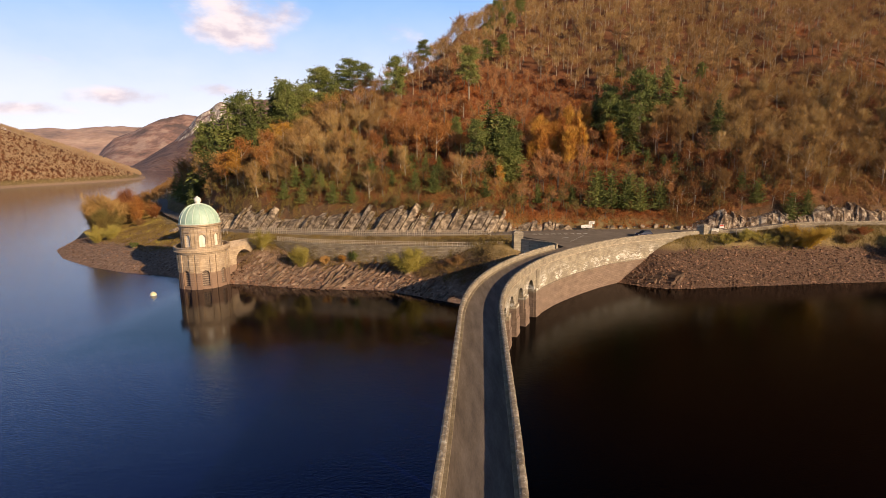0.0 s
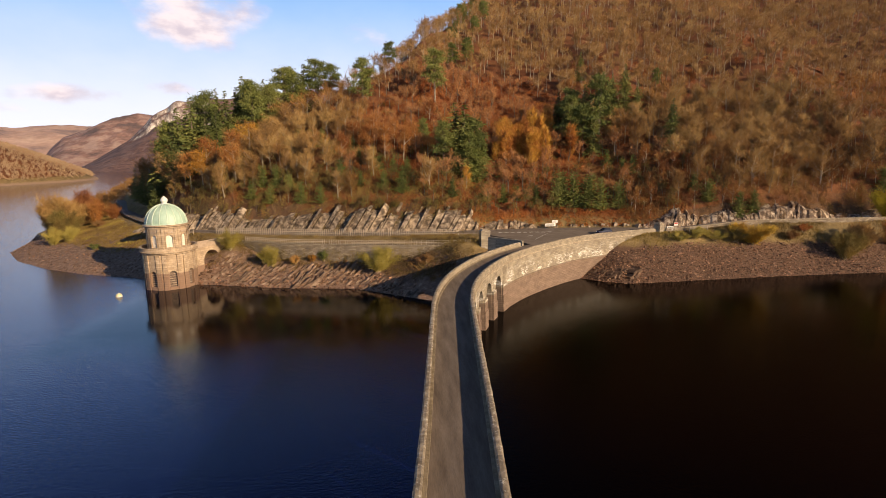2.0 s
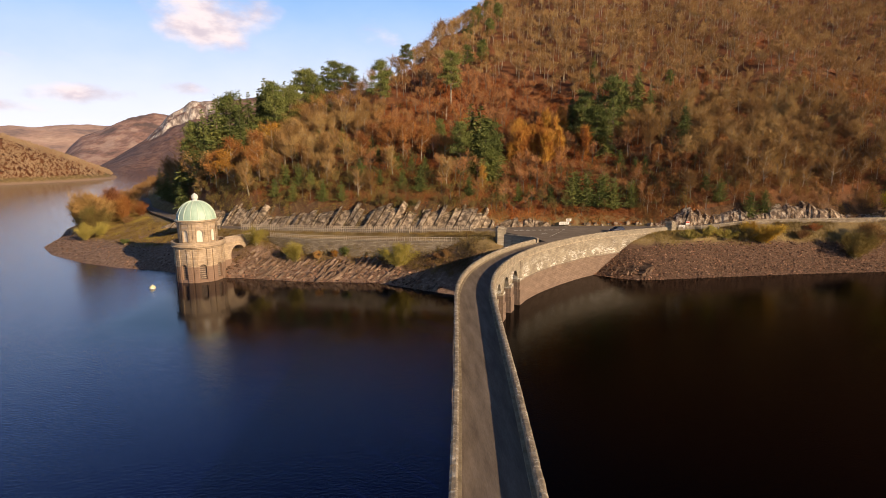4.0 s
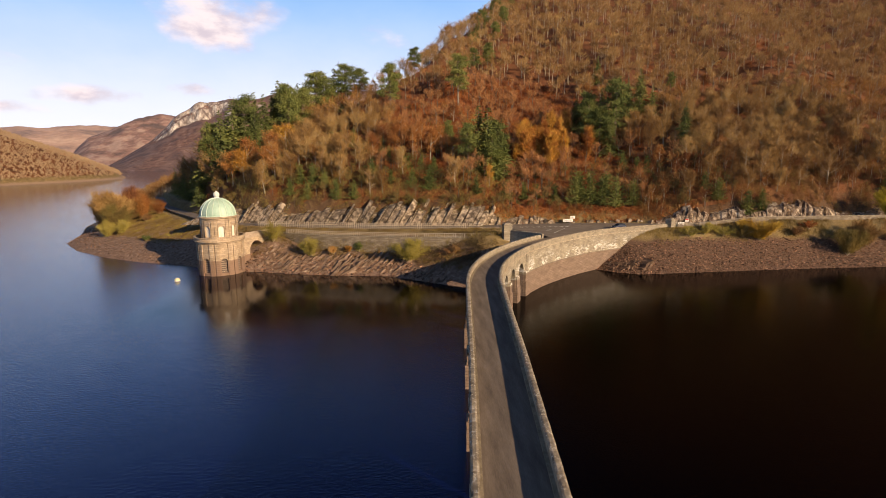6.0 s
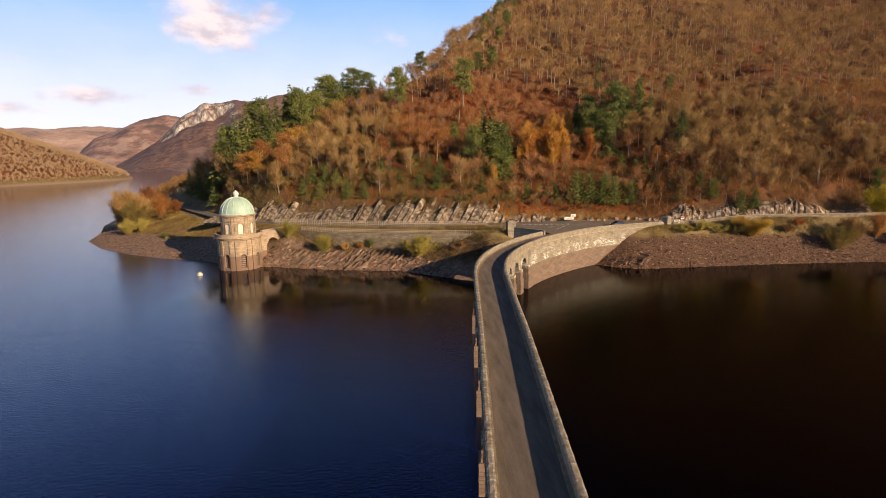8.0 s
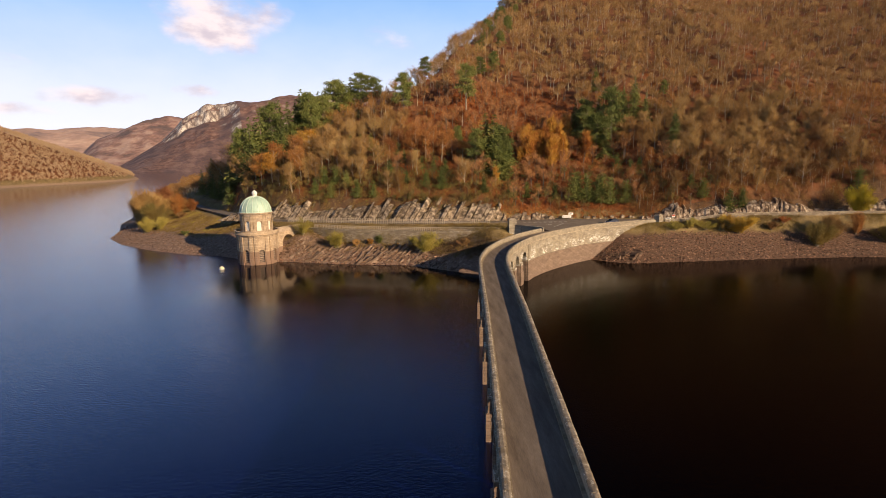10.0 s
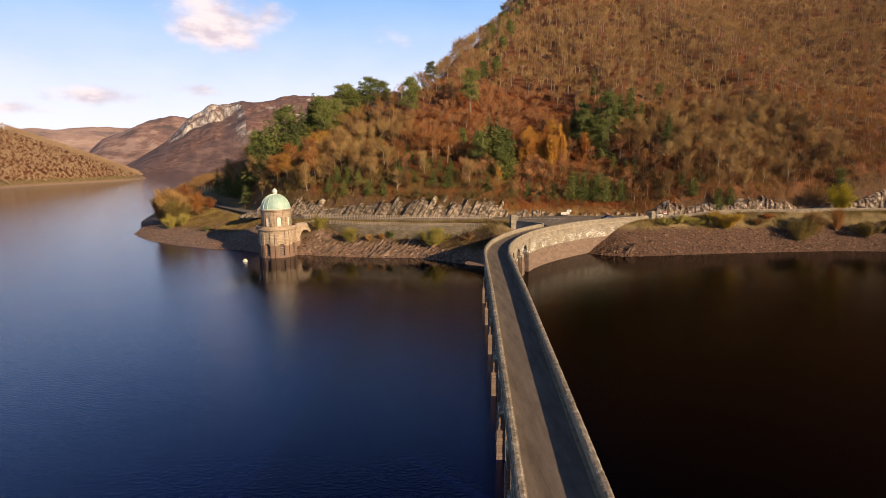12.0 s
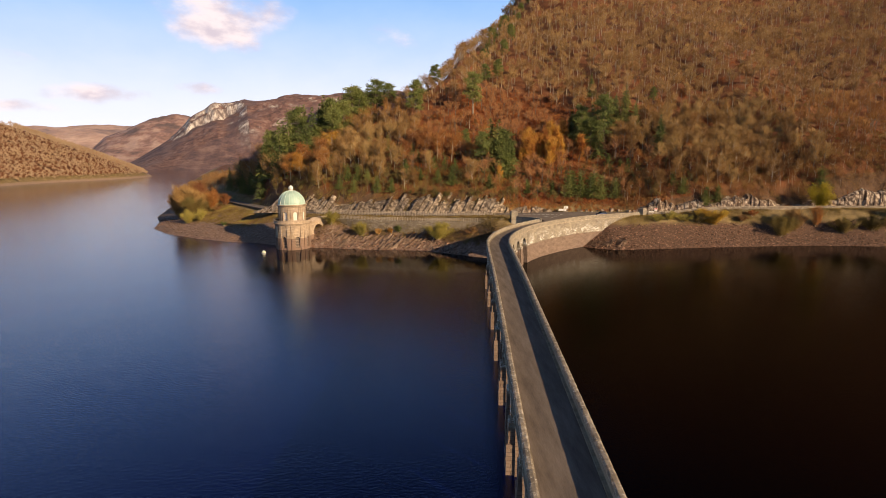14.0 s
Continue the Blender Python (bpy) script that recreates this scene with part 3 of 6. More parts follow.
def ground_z(x, y):
    x, y = np.asarray(x, float), np.asarray(y, float)
    d = inside_by(x, y, SHORE)
    west = np.clip((-70 - x) / 15, 0, 1)
    bank = (1 - west) * np.interp(d, [-30, 0, 4, 9, 13, 17, 30], [-9, 0, 2.2, 5.0, 7.9, 9.6, 9.85]) + west * np.interp(d, [-30, 0, 3, 10, 20, 30, 45], [-9, 0, 1.5, 3.0, 6.0, 8.8, 9.85])
    mid = np.clip((x + 57) / 4, 0, 1) * np.clip((14 - x) / 6, 0, 1)
    bank = (1 - mid) * bank + mid * np.interp(d, [-30, 0, 4, 9, 13, 16, 19.5, 30], [-9, 0, 1.7, 4.0, 5.3, 7.0, 9.5, 9.85])
    east = np.clip((x - 56) / 8, 0, 1)
    bank = (1 - east) * bank + east * (np.interp(d, [-30, 0, 4, 8, 11.5, 14, 30], [-9, 0, 2.4, 5.4, 8.2, 9.75, 9.85]) + road_lift(x) * np.clip((d - 6) / 8, 0, 1))
    bank = bank + 3.2 * np.exp(-(((x + 48.5) / 5.5) ** 2 + ((y - 138) / 5.0) ** 2)) * (d > 0)
    h = inside_by(x, y, FOOT)
    cliff = np.interp(x, [-130, -80, -60, 12, 24, 66, 84, 136, 152, 172, 192, 220], [5, 9, 9, 8.5, 3, 3, 7, 8, 14, 14, 8, 6])
    # beyond h = 230 the unseen slope is steepened, so water mirrors hill, not sky
    rise = np.where(h > 0, cliff * (1 - np.exp(-np.maximum(h - 1.6, 0) / 3.0)) + np.interp(h, [0, 60, 120, 230, 420, 800], [0, 30, 63, 120, 300, 640]), 0)
    q = np.maximum(inside_by(x, y, RIDGE), 0)
    rise = np.maximum(rise * np.exp(-(q / 75) ** 2) - 0.95 * q, np.minimum(rise, 3.0))
    z = bank + rise + np.clip(h / 40, 0, 1) * 7.0 * fbm(x / 38, y / 38, 4, 3) + np.clip(d / 6, 0, 1) * 0.7 * fbm(x / 5, y / 5, 3, 9) * np.where((h < 1) & (d > 13), 0.12, 1)
    z = np.where(inside_by(x, y, TERRACE) > 0, np.maximum(z, 8.7), z)
    f = inside_by(x, y, FAR_BANK)
    z = np.where(f > -30, np.maximum(z, np.interp(f, [-30, 0, 6, 60, 250, 700, 2000], [-9, 0, 4, 32, 112, 165, 180]) + np.clip(f / 60, 0, 1) * 16 * fbm(x / 150, y / 150, 4, 5)), z)
    s = inside_by(x, y, SOUTH)
    z = np.where(s > -30, np.maximum(z, np.interp(s, [-30, 0, 20, 120, 700], [-9, 0, 9, 50, 190])), z)
    return np.maximum(z, -9)


def zat(x, y):
    return float(ground_z(np.array([x]), np.array([y]))[0])


def graded(lo, hi, step, far_lo, far_hi, grow):
    mid = list(np.arange(lo, hi + 1e-6, step))
    a, s = [lo], step
    while a[-1] > far_lo:
        s *= grow
        a.append(a[-1] - s)
    b, s = [mid[-1]], step
    while b[-1] < far_hi:
        s *= grow
        b.append(b[-1] + s)
    return np.array(a[:0:-1] + mid + b[1:])


def make_ground():
    xs, ys = graded(-165, 215, 1.7, -1700, 1500, 1.055), graded(92, 300, 1.7, -700, 2200, 1.06)
    gx, gy = np.meshgrid(xs, ys)
    gz = ground_z(gx, gy)
    w, h = len(xs), len(ys)
    g = Geo()
    i = np.arange(w * h).reshape(h, w)
    faces = np.stack([i[:-1, :-1], i[:-1, 1:], i[1:, 1:], i[1:, :-1]], -1).reshape(-1, 4)
    g.v, g.f, g.count = [np.stack([gx, gy, gz], -1).reshape(-1, 3)], [tuple(f) for f in faces.tolist()], w * h
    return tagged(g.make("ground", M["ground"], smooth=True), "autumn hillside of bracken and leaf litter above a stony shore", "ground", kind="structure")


make_ground()

# far hills
def far_hill(name, label, az, near, far, crest, mat, steps=(200, 60), rough=0.16, cliff=None):
    """A hill on the skyline: crest gives (azimuth, height) points, near and far its reach."""
    a = np.radians(np.linspace(az[0], az[1], steps[0]))
    u = np.linspace(0, 1, steps[1])
    aa, uu = np.meshgrid(a, u)
    top = np.interp(np.degrees(aa), [c[0] for c in crest], [c[1] for c in crest])
    r = near + (far - near) * uu
    x, y = r * np.sin(aa), r * np.cos(aa)
    form = np.sin(np.clip(uu * 1.15, 0, 1) * math.pi / 2) ** 1.3
    if cliff:
        w = 0.25 * np.interp(np.degrees(aa), *cliff)
        run = near * aa
        edge = 0.62 + 0.05 * (1 - np.abs(2 * value_noise(run / 40, 0 * run, 61) - 1)) + 0.035 * value_noise(run / 13, uu * 24, 62) + 0.08 * value_noise(run / 100, 0 * run, 63)
        form = form * (1 - w) + w * (0.6 * np.clip((uu - edge) / 0.02, 0, 1) + 0.4 * np.clip((uu - edge - 0.07) / 0.03, 0, 1))
    z = top * form * (1 + rough * 3 * (0.55 * fbm(x / 260, y / 260, 3, 21) + 0.6 * fbm(x / 70, y / 70, 4, 8)) * np.minimum(1, 4 * uu * (1.05 - uu))) - 4
    w, h = steps
    i = np.arange(w * h).reshape(h, w)
    faces = np.stack([i[:-1, :-1], i[:-1, 1:], i[1:, 1:], i[1:, :-1]], -1).reshape(-1, 4)
    g = Geo()
    g.add(np.stack([x, y, z], -1).reshape(-1, 3), faces.tolist())
    return tagged(g.make(name, mat, smooth=True), label, "hill", kind="structure")


M["red_moor"] = noisy("red_bracken_moor", [(0.4, (0.13, 0.09, 0.085)), (0.5, (0.26, 0.15, 0.125)), (0.6, (0.38, 0.26, 0.215))], 0.011, 0.05, 0.95, 6.0)
M["moor"] = noisy("moorland", [(0.36, (0.22, 0.16, 0.15)), (0.5, (0.43, 0.28, 0.22)), (0.64, (0.52, 0.36, 0.28))], 0.004, 0.03, 0.95, 4.0)


def crag_material():
    """Heather and bracken with bare pale rock where it is steep."""
    m, n, l, b = material("crag_slope", 0.95)
    v = coords(n, l)
    # heather and bracken browns, with the hill's shade put in as dark purple
    heath = ramp(n, l, tex(n, l, v, 0.02, 8.0, 0.72), [(0.36, (0.075, 0.05, 0.055)), (0.5, (0.145, 0.088, 0.085)), (0.64, (0.235, 0.15, 0.13))])
    fern = ramp(n, l, tex(n, l, v, 0.05, 6.0, 0.7), [(0.36, (0.08, 0.05, 0.047)), (0.52, (0.18, 0.095, 0.08)), (0.66, (0.28, 0.18, 0.15))])
    c = mix(n, l, between(n, l, tex(n, l, coords(n, l, (1, 1, 2.2)), 0.007, 5.0, 0.6), 0.44, 0.58), heath, fern)
    geo = n.new("ShaderNodeNewGeometry")
    up = n.new("ShaderNodeSeparateXYZ")
    l.new(geo.outputs["True Normal"], up.inputs[0])
    f = tex(n, l, coords(n, l, (1, 1, 0.3)), 0.06, 7.0, 0.72)
    rock = ramp(n, l, f, [(0.42, (0.14, 0.11, 0.105)), (0.52, (0.36, 0.31, 0.28)), (0.62, (0.68, 0.63, 0.56))])
    c = mix(n, l, between(n, l, up.outputs[2], 0.8, 0.62), c, rock)
    l.new(c, b.inputs["Base Color"])
    bump(n, l, b, f, 0.8, 5.0)
    return m


M["crag"] = crag_material()
far_hill("backdrop_moor", "pale pinkish-brown moorland on the far skyline", (-62, -18), 3000, 4300, [(-62, 200), (-45, 205), (-38.5, 218), (-36.4, 232), (-34.3, 226), (-32, 245), (-29.6, 245), (-18, 240)], M["moor"], (160, 50), 0.05)
far_hill("backdrop_red_hill", "reddish bracken hill above the lake head", (-34, -14), 2200, 2950, [(-34, 3), (-33, 40), (-32.3, 86), (-31.4, 129), (-29.8, 158), (-28.8, 188), (-27.2, 221), (-25.6, 234), (-24.2, 229), (-20, 250), (-14, 260)], M["red_moor"], (160, 70), 0.09)
far_hill("backdrop_crag", "heathery hill with a pale crag on its shoulder", (-31.5, 12), 1550, 2100, [(-31.5, 2), (-30.2, 14), (-29, 37), (-27.8, 66), (-26.4, 99), (-25.1, 146), (-24.5, 173), (-23.6, 195), (-22.2, 227), (-20.7, 233), (-18.9, 241), (-16.8, 245), (-12.8, 263), (-6, 280), (12, 290)], M["crag"], (330, 90), 0.1, ([-27.2, -26, -24.6, -23.5, -21.4, -20.2, -19.2], [0, 0.35, 0.8, 1, 1, 0.55, 0]))

# ---- the dam ----
DAM_TOP, ROAD_Z, DAM_W, PARAPET = 11.0, 9.95, 5.94, 0.52


def dam_line(step=0.5):
    """Stations along the dam's outer edge, with the way inward: x, y, nx, ny, distance."""
    knots = [(0, 4.75), (78, 4.75), (86, 4.0), (112, 4.2), (126, 14.6), (136, 23.3), (144, 28.3), (152, 34.7), (160, 41.6), (168, 45.5), (176, 49.9), (184, 58.1), (192, 66.5), (200, 70.2), (212, 72.1), (260, 72.1)]
    x, y, s, out = -1.02, -46.0, 0.0, []
    while x < 67.0:
        a = radians(np.interp(s, [k[0] for k in knots], [k[1] for k in knots]))
        out.append((x, y, -math.cos(a), math.sin(a), s))
        x, y, s = x + math.sin(a) * step, y + math.cos(a) * step, s + step
    a = radians(4.75)
    back = [(-1.02 - math.sin(a) * k, -46 - math.cos(a) * k, -math.cos(a), math.sin(a), -k) for k in range(100, 0, -2)]
    return back + out


LINE = dam_line()
LEFT_END = next(i for i, p in enumerate(LINE) if p[0] > 29.6)   # where the inner parapet turns away
dam = empty("dam", "curved stone dam carrying a narrow road between low parapets", "dam")
last = len(LINE)

# the water on either side of the dam, each coloured with what it mirrors
shared = [(x + nx * DAM_W / 2, y + ny * DAM_W / 2, 0.0) for x, y, nx, ny, s in LINE[::4]]
west = [(shared[0][0], -4500, 0), (-4500, -4500, 0), (-4500, 4500, 0), (4500, 4500, 0), (4500, 140, 0)]
east = [(4500, 140, 0), (4500, -4500, 0), (shared[0][0], -4500, 0)]
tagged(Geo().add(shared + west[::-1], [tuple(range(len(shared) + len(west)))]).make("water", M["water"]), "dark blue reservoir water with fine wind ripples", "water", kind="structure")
tagged(Geo().add(shared + east, [tuple(range(len(shared) + len(east)))]).make("water", M["hill_tone_water"]), "still black-brown water beside the dam, tinted with the mirrored hillside", "water", kind="structure")


def stations(i0, i1, z, step=1):
    return [(x, y, z, nx, ny) for x, y, nx, ny, s in LINE[i0:i1:step]]


def dam_at(s):
    """Edge point and the way inward at a distance along the dam."""
    for a, b in zip(LINE, LINE[1:]):
        if a[4] <= s <= b[4]:
            t = (s - a[4]) / (b[4] - a[4])
            x, y, nx, ny = (a[i] + (b[i] - a[i]) * t for i in range(4))
            return x, y, nx, ny
    return LINE[-1][:4]


# parapets: the inner one ends in a curl that leads back to the gate pier
g = Geo()
g.sweep(stations(0, last, ROAD_Z), [(0.05, -0.5), (0.05, 0.9), (PARAPET - 0.04, 0.9), (PARAPET - 0.04, -0.5)])
g.make("parapet", M["dam"], dam)
g = Geo()
g.sweep(stations(0, LEFT_END, ROAD_Z), [(DAM_W - PARAPET + 0.04, -0.5), (DAM_W - PARAPET + 0.04, 0.9), (DAM_W - 0.05, 0.9), (DAM_W - 0.05, -0.5)])
g.make("parapet", M["dam"], dam)
g = Geo()
g.sweep(stations(0, last, ROAD_Z), [(PARAPET - 0.04, -0.3), (PARAPET - 0.04, 0.0), (DAM_W / 2, 0.05), (DAM_W - PARAPET + 0.04, 0.0), (DAM_W - PARAPET + 0.04, -0.3)])
g.make("road_deck", M["asphalt"], dam, "worn brown asphalt deck")
# raised kerbs along the foot of the parapets
for a in (PARAPET - 0.05, DAM_W - PARAPET - 0.27):
    g = Geo()
    g.sweep(stations(0, last if a < 3 else LEFT_END, ROAD_Z), [(a, -0.05), (a + 0.02, 0.12), (a + 0.3, 0.11), (a + 0.32, -0.05)])
    g.make("kerb", M["kerb"], dam, "pale worn stone kerb")

lx, ly, lnx, lny, _ = LINE[LEFT_END]
CURL = []
cx, cy = lx + lnx * (DAM_W - 0.26), ly + lny * (DAM_W - 0.26)
wx, wy = lny, -lnx      # along the dam
px, py, ang = cx, cy, math.atan2(wy, wx)
PIER = (18.3, 127.0)
for k in range(80):
    CURL.append((px, py, 0, -math.sin(ang), math.cos(ang)))
    px, py = px + 0.26 * math.cos(ang), py + 0.26 * math.sin(ang)
    aim = math.atan2(PIER[1] - py, PIER[0] - px)
    if abs((aim - ang + math.pi) % (2 * math.pi) - math.pi) < radians(4):
        break
    ang += radians(8.5)
while math.hypot(PIER[0] - px, PIER[1] - py) > 1.0:
    CURL.append((px, py, 0, -math.sin(aim), math.cos(aim)))
    px, py = px + 0.5 * math.cos(aim), py + 0.5 * math.sin(aim)
CURL_END = (px, py)
g = Geo()
g.sweep([(x, y, ROAD_Z, nx, ny) for x, y, z, nx, ny in CURL], [(-0.22, -4.5), (-0.22, 0.9), (0.22, 0.9), (0.22, -4.5)])
g.make("parapet", M["dam"], dam, "parapet end curling back to the gate pier")
g = Geo()
g.sweep([(x, y, ROAD_Z, nx, ny) for x, y, z, nx, ny in CURL], [(-0.3, 0.9), (-0.3, 1.04), (0, 1.1), (0.3, 1.04), (0.3, 0.9)])
g.make("coping", M["coping"], dam)


# coping stones, one by one
def coping_mesh(seed, length):
    r = random.Random(seed)
    w, n = (PARAPET + 0.04) / 2, 3
    rows = []
    for i in range(n + 1):
        y = -length / 2 + length * i / n + (0.012 if i == 0 else -0.012 if i == n else 0)
        j = [r.uniform(-0.018, 0.018) for _ in range(6)]
        rows += [(-w + j[0], y, 0.0), (-w + j[1], y, 0.11 + j[2]), (-0.13, y, 0.165 + j[3]), (0.13, y, 0.165 + j[4]), (w + j[5], y, 0.11), (w, y, 0.0)]
    faces = [(i * 6 + k, i * 6 + k + 1, i * 6 + k + 7, i * 6 + k + 6) for i in range(n) for k in range(5)] + [(0, 1, 2, 3, 4, 5), tuple(n * 6 + k for k in (5, 4, 3, 2, 1, 0))]
    return Geo().add(rows, faces).data("coping_stone", M["coping"])


STONE = 1.28
stones = [coping_mesh(i, STONE) for i in range(7)]
s, i = 4.0, 0
while s < LINE[-1][4] - 0.6:
    for across in (PARAPET / 2 + 0.005, DAM_W - PARAPET / 2 - 0.005):
        if across > 3 and s > LINE[LEFT_END][4] - 0.5:
            continue
        x, y, nx, ny = dam_at(s)
        ob = new("coping_stone", stones[(i * 5 + int(across)) % 7])
        ob.parent = dam
        a = math.degrees(math.atan2(ny, nx)) - 180
        ob.matrix_basis = pose(x + nx * across, y + ny * across, ROAD_Z + 0.9 + 0.006 * math.sin(i * 2.1), 0, 0.5 * math.sin(i * 1.7), a + 0.6 * math.sin(i * 3.3))
    s += STONE
    i += 1
first = next(i for i, p in enumerate(LINE) if p[4] >= 3.4)
for across in (PARAPET / 2, DAM_W - PARAPET / 2):
    g = Geo()
    g.sweep([(x + nx * across, y + ny * across, z + 0.9, nx, ny) for x, y, z, nx, ny in stations(0, first, ROAD_Z)], [(-0.28, 0), (-0.28, 0.11), (0, 0.165), (0.28, 0.11), (0.28, 0)])
    g.make("coping", M["coping"], dam)

# arches: bays from pier to pier, cut through the wall, up to the solid abutment
SPRING, CROWN, INSET, INSET_E = 5.3, 7.8, 0.62, 0.3
ENDS = [37.0 + 7.6 * k for k in range(-12, 13)] + [134.6, 140.8, 147.0]   # where the piers stand
ABUT = ENDS[-1]


def bay_wall(s0, s1):
    """The wall over one opening: faces, soffit and jambs, from the water to under the parapet."""
    g = Geo()
    c, OPEN = (s0 + s1) / 2, s1 - s0 - 2.5
    edge = [(c - OPEN / 2, -2.0)] + [(c - OPEN / 2 * math.cos(math.pi * k / 12), SPRING + (CROWN - SPRING) * math.sin(math.pi * k / 12)) for k in range(13)] + [(c + OPEN / 2, -2.0)]
    up = ROAD_Z - 0.25
    rows = []
    for across in (INSET_E, DAM_W - INSET):
        for s, z in edge:
            x, y, nx, ny = dam_at(s)
            rows.append((x + nx * across, y + ny * across, z))
    n = len(edge)
    g.add(rows, [(i, i + 1, n + i + 1, n + i) for i in range(n - 1)])
    for across, flip in ((INSET_E, False), (DAM_W - INSET, True)):
        top, bot = [], []
        for s, z in [(s0, -2.0)] + edge + [(s1, -2.0)]:
            x, y, nx, ny = dam_at(s)
            bot.append((x + nx * across, y + ny * across, z))
            top.append((x + nx * across, y + ny * across, up))
        n2 = len(top)
        faces = [(i, i + 1, n2 + i + 1, n2 + i) for i in range(n2 - 1)]
        g.add(bot + top, [f[::-1] for f in faces] if flip else faces)
    return g


for s0, s1 in zip(ENDS, ENDS[1:]):
    bay_wall(s0, s1).make("arch_bay", M["dam"], dam)
i0 = next(i for i, p in enumerate(LINE) if p[4] >= ABUT)
g = Geo()
g.sweep(stations(i0, last, 0.0), [(-0.1, -3.0), (0.0, 5.0), (0.28, 5.1), (0.14, ROAD_Z - 0.25), (DAM_W - 0.3, ROAD_Z - 0.25), (DAM_W - 0.3, -3.0)])
g.make("abutment_wall", M["dam"], dam, "coursed wall streaked with white lime")
for a, b, end in ((-0.06, 0.7, last), (DAM_W - 0.7, DAM_W + 0.06, LEFT_END)):
    g = Geo()
    g.sweep(stations(0, end, ROAD_Z - 0.62), [(a, 0.12), (a, 0.36), (b, 0.36), (b, 0.12)])
    g.make("string_course", M["coping"], dam, "projecting stone string course")


def pier_mesh(out, half, seed, tall=8.4):
    """A buttress with rough courses and a set-off, as one shell."""
    r = random.Random(seed)
    rings, z = [], -2.0
    while z < tall:
        k = 1.0 if z < 3.4 else 0.86 if z < 5.4 else 0.7
        j = [r.uniform(-0.035, 0.035) for _ in range(3)]
        o = out * (1.0 if z < 3.4 else 0.75 if z < 5.4 else 0.45)
        for zz in (z, z + 0.42):
            rings.append([(-half * k + j[0], 0.25, zz), (-half * k + j[0], -o + j[1], zz), (half * k + j[2], -o + j[1], zz), (half * k + j[2], 0.25, zz)])
        z += 0.45
    v = [p for ring in rings for p in ring]
    n = len(rings)
    faces = [(i * 4 + k, i * 4 + k + 1, i * 4 + k + 5, i * 4 + k + 4) for i in range(n - 1) for k in range(3)] + [((n - 1) * 4, (n - 1) * 4 + 1, (n - 1) * 4 + 2, (n - 1) * 4 + 3)]
    return Geo().add(v, faces).data("buttress", M["dam"])


BIG, SMALL, LOW_PIER = pier_mesh(0.9, 1.0, 3), pier_mesh(0.42, 0.8, 4), pier_mesh(0.5, 1.2, 5, 5.3)
for k, s in enumerate(ENDS):
    x, y, nx, ny = dam_at(s)
    for side in (0, 1):
        ob = new("buttress", LOW_PIER if side == 0 else BIG if k % 2 == 0 else SMALL)
        ob.parent = dam
        across = INSET_E if side == 0 else DAM_W - INSET
        ob.matrix_basis = pose(x + nx * across, y + ny * across, 0, 0, 0, math.degrees(math.atan2(ny, nx)) - 90 + 180 * side)

# ---- the valve tower ----
TX, TY = -60.2, 128.8
tower = empty("valve_tower", "round pinkish stone tower with green copper dome in the lake", "tower", (TX, TY, 0))
tower.scale = (0.965, 0.965, 1.0)
FIRST = -62.0   # bearing of the first bay, degrees


def arched(w, h, d, steps=10):
    """Outline of a round-headed opening in the plane x (across), z (up)."""
    r = w / 2
    return [(-r, 0.0), (r, 0.0)] + [(r * math.cos(math.pi * k / steps), h - r + r * math.sin(math.pi * k / steps)) for k in range(steps + 1)][0:] + []


def arch_ring(w, h, out, depth, y0):
    """A round-headed surround: inner edge w by h, out wide, standing depth proud."""
    inner, outer = [(-w / 2, 0.0)], [(-w / 2 - out, 0.0)]
    for k in range(11):
        a = math.pi - math.pi * k / 10
        inner.append((w / 2 * math.cos(a), h - w / 2 + w / 2 * math.sin(a)))
        outer.append(((w / 2 + out) * math.cos(a), h - w / 2 + (w / 2 + out) * math.sin(a)))
    inner.append((w / 2, 0.0))
    outer.append((w / 2 + out, 0.0))
    n = len(inner)
    v = [(x, y0, z) for x, z in inner] + [(x, y0, z) for x, z in outer] + [(x, y0 - depth, z) for x, z in inner] + [(x, y0 - depth, z) for x, z in outer]
    f = []
    for i in range(n - 1):
        f += [(2 * n + i, 2 * n + i + 1, 3 * n + i + 1, 3 * n + i), (i, 2 * n + i, 2 * n + i + 1, i + 1)[::-1], (n + i, n + i + 1, 3 * n + i + 1, 3 * n + i)[::-1]]
    return Geo().add(v, f)


def arch_panel(w, h, y):
    pts = arched(w, h, 0)
    return [(x, y, z) for x, z in pts], [tuple(range(len(pts)))]


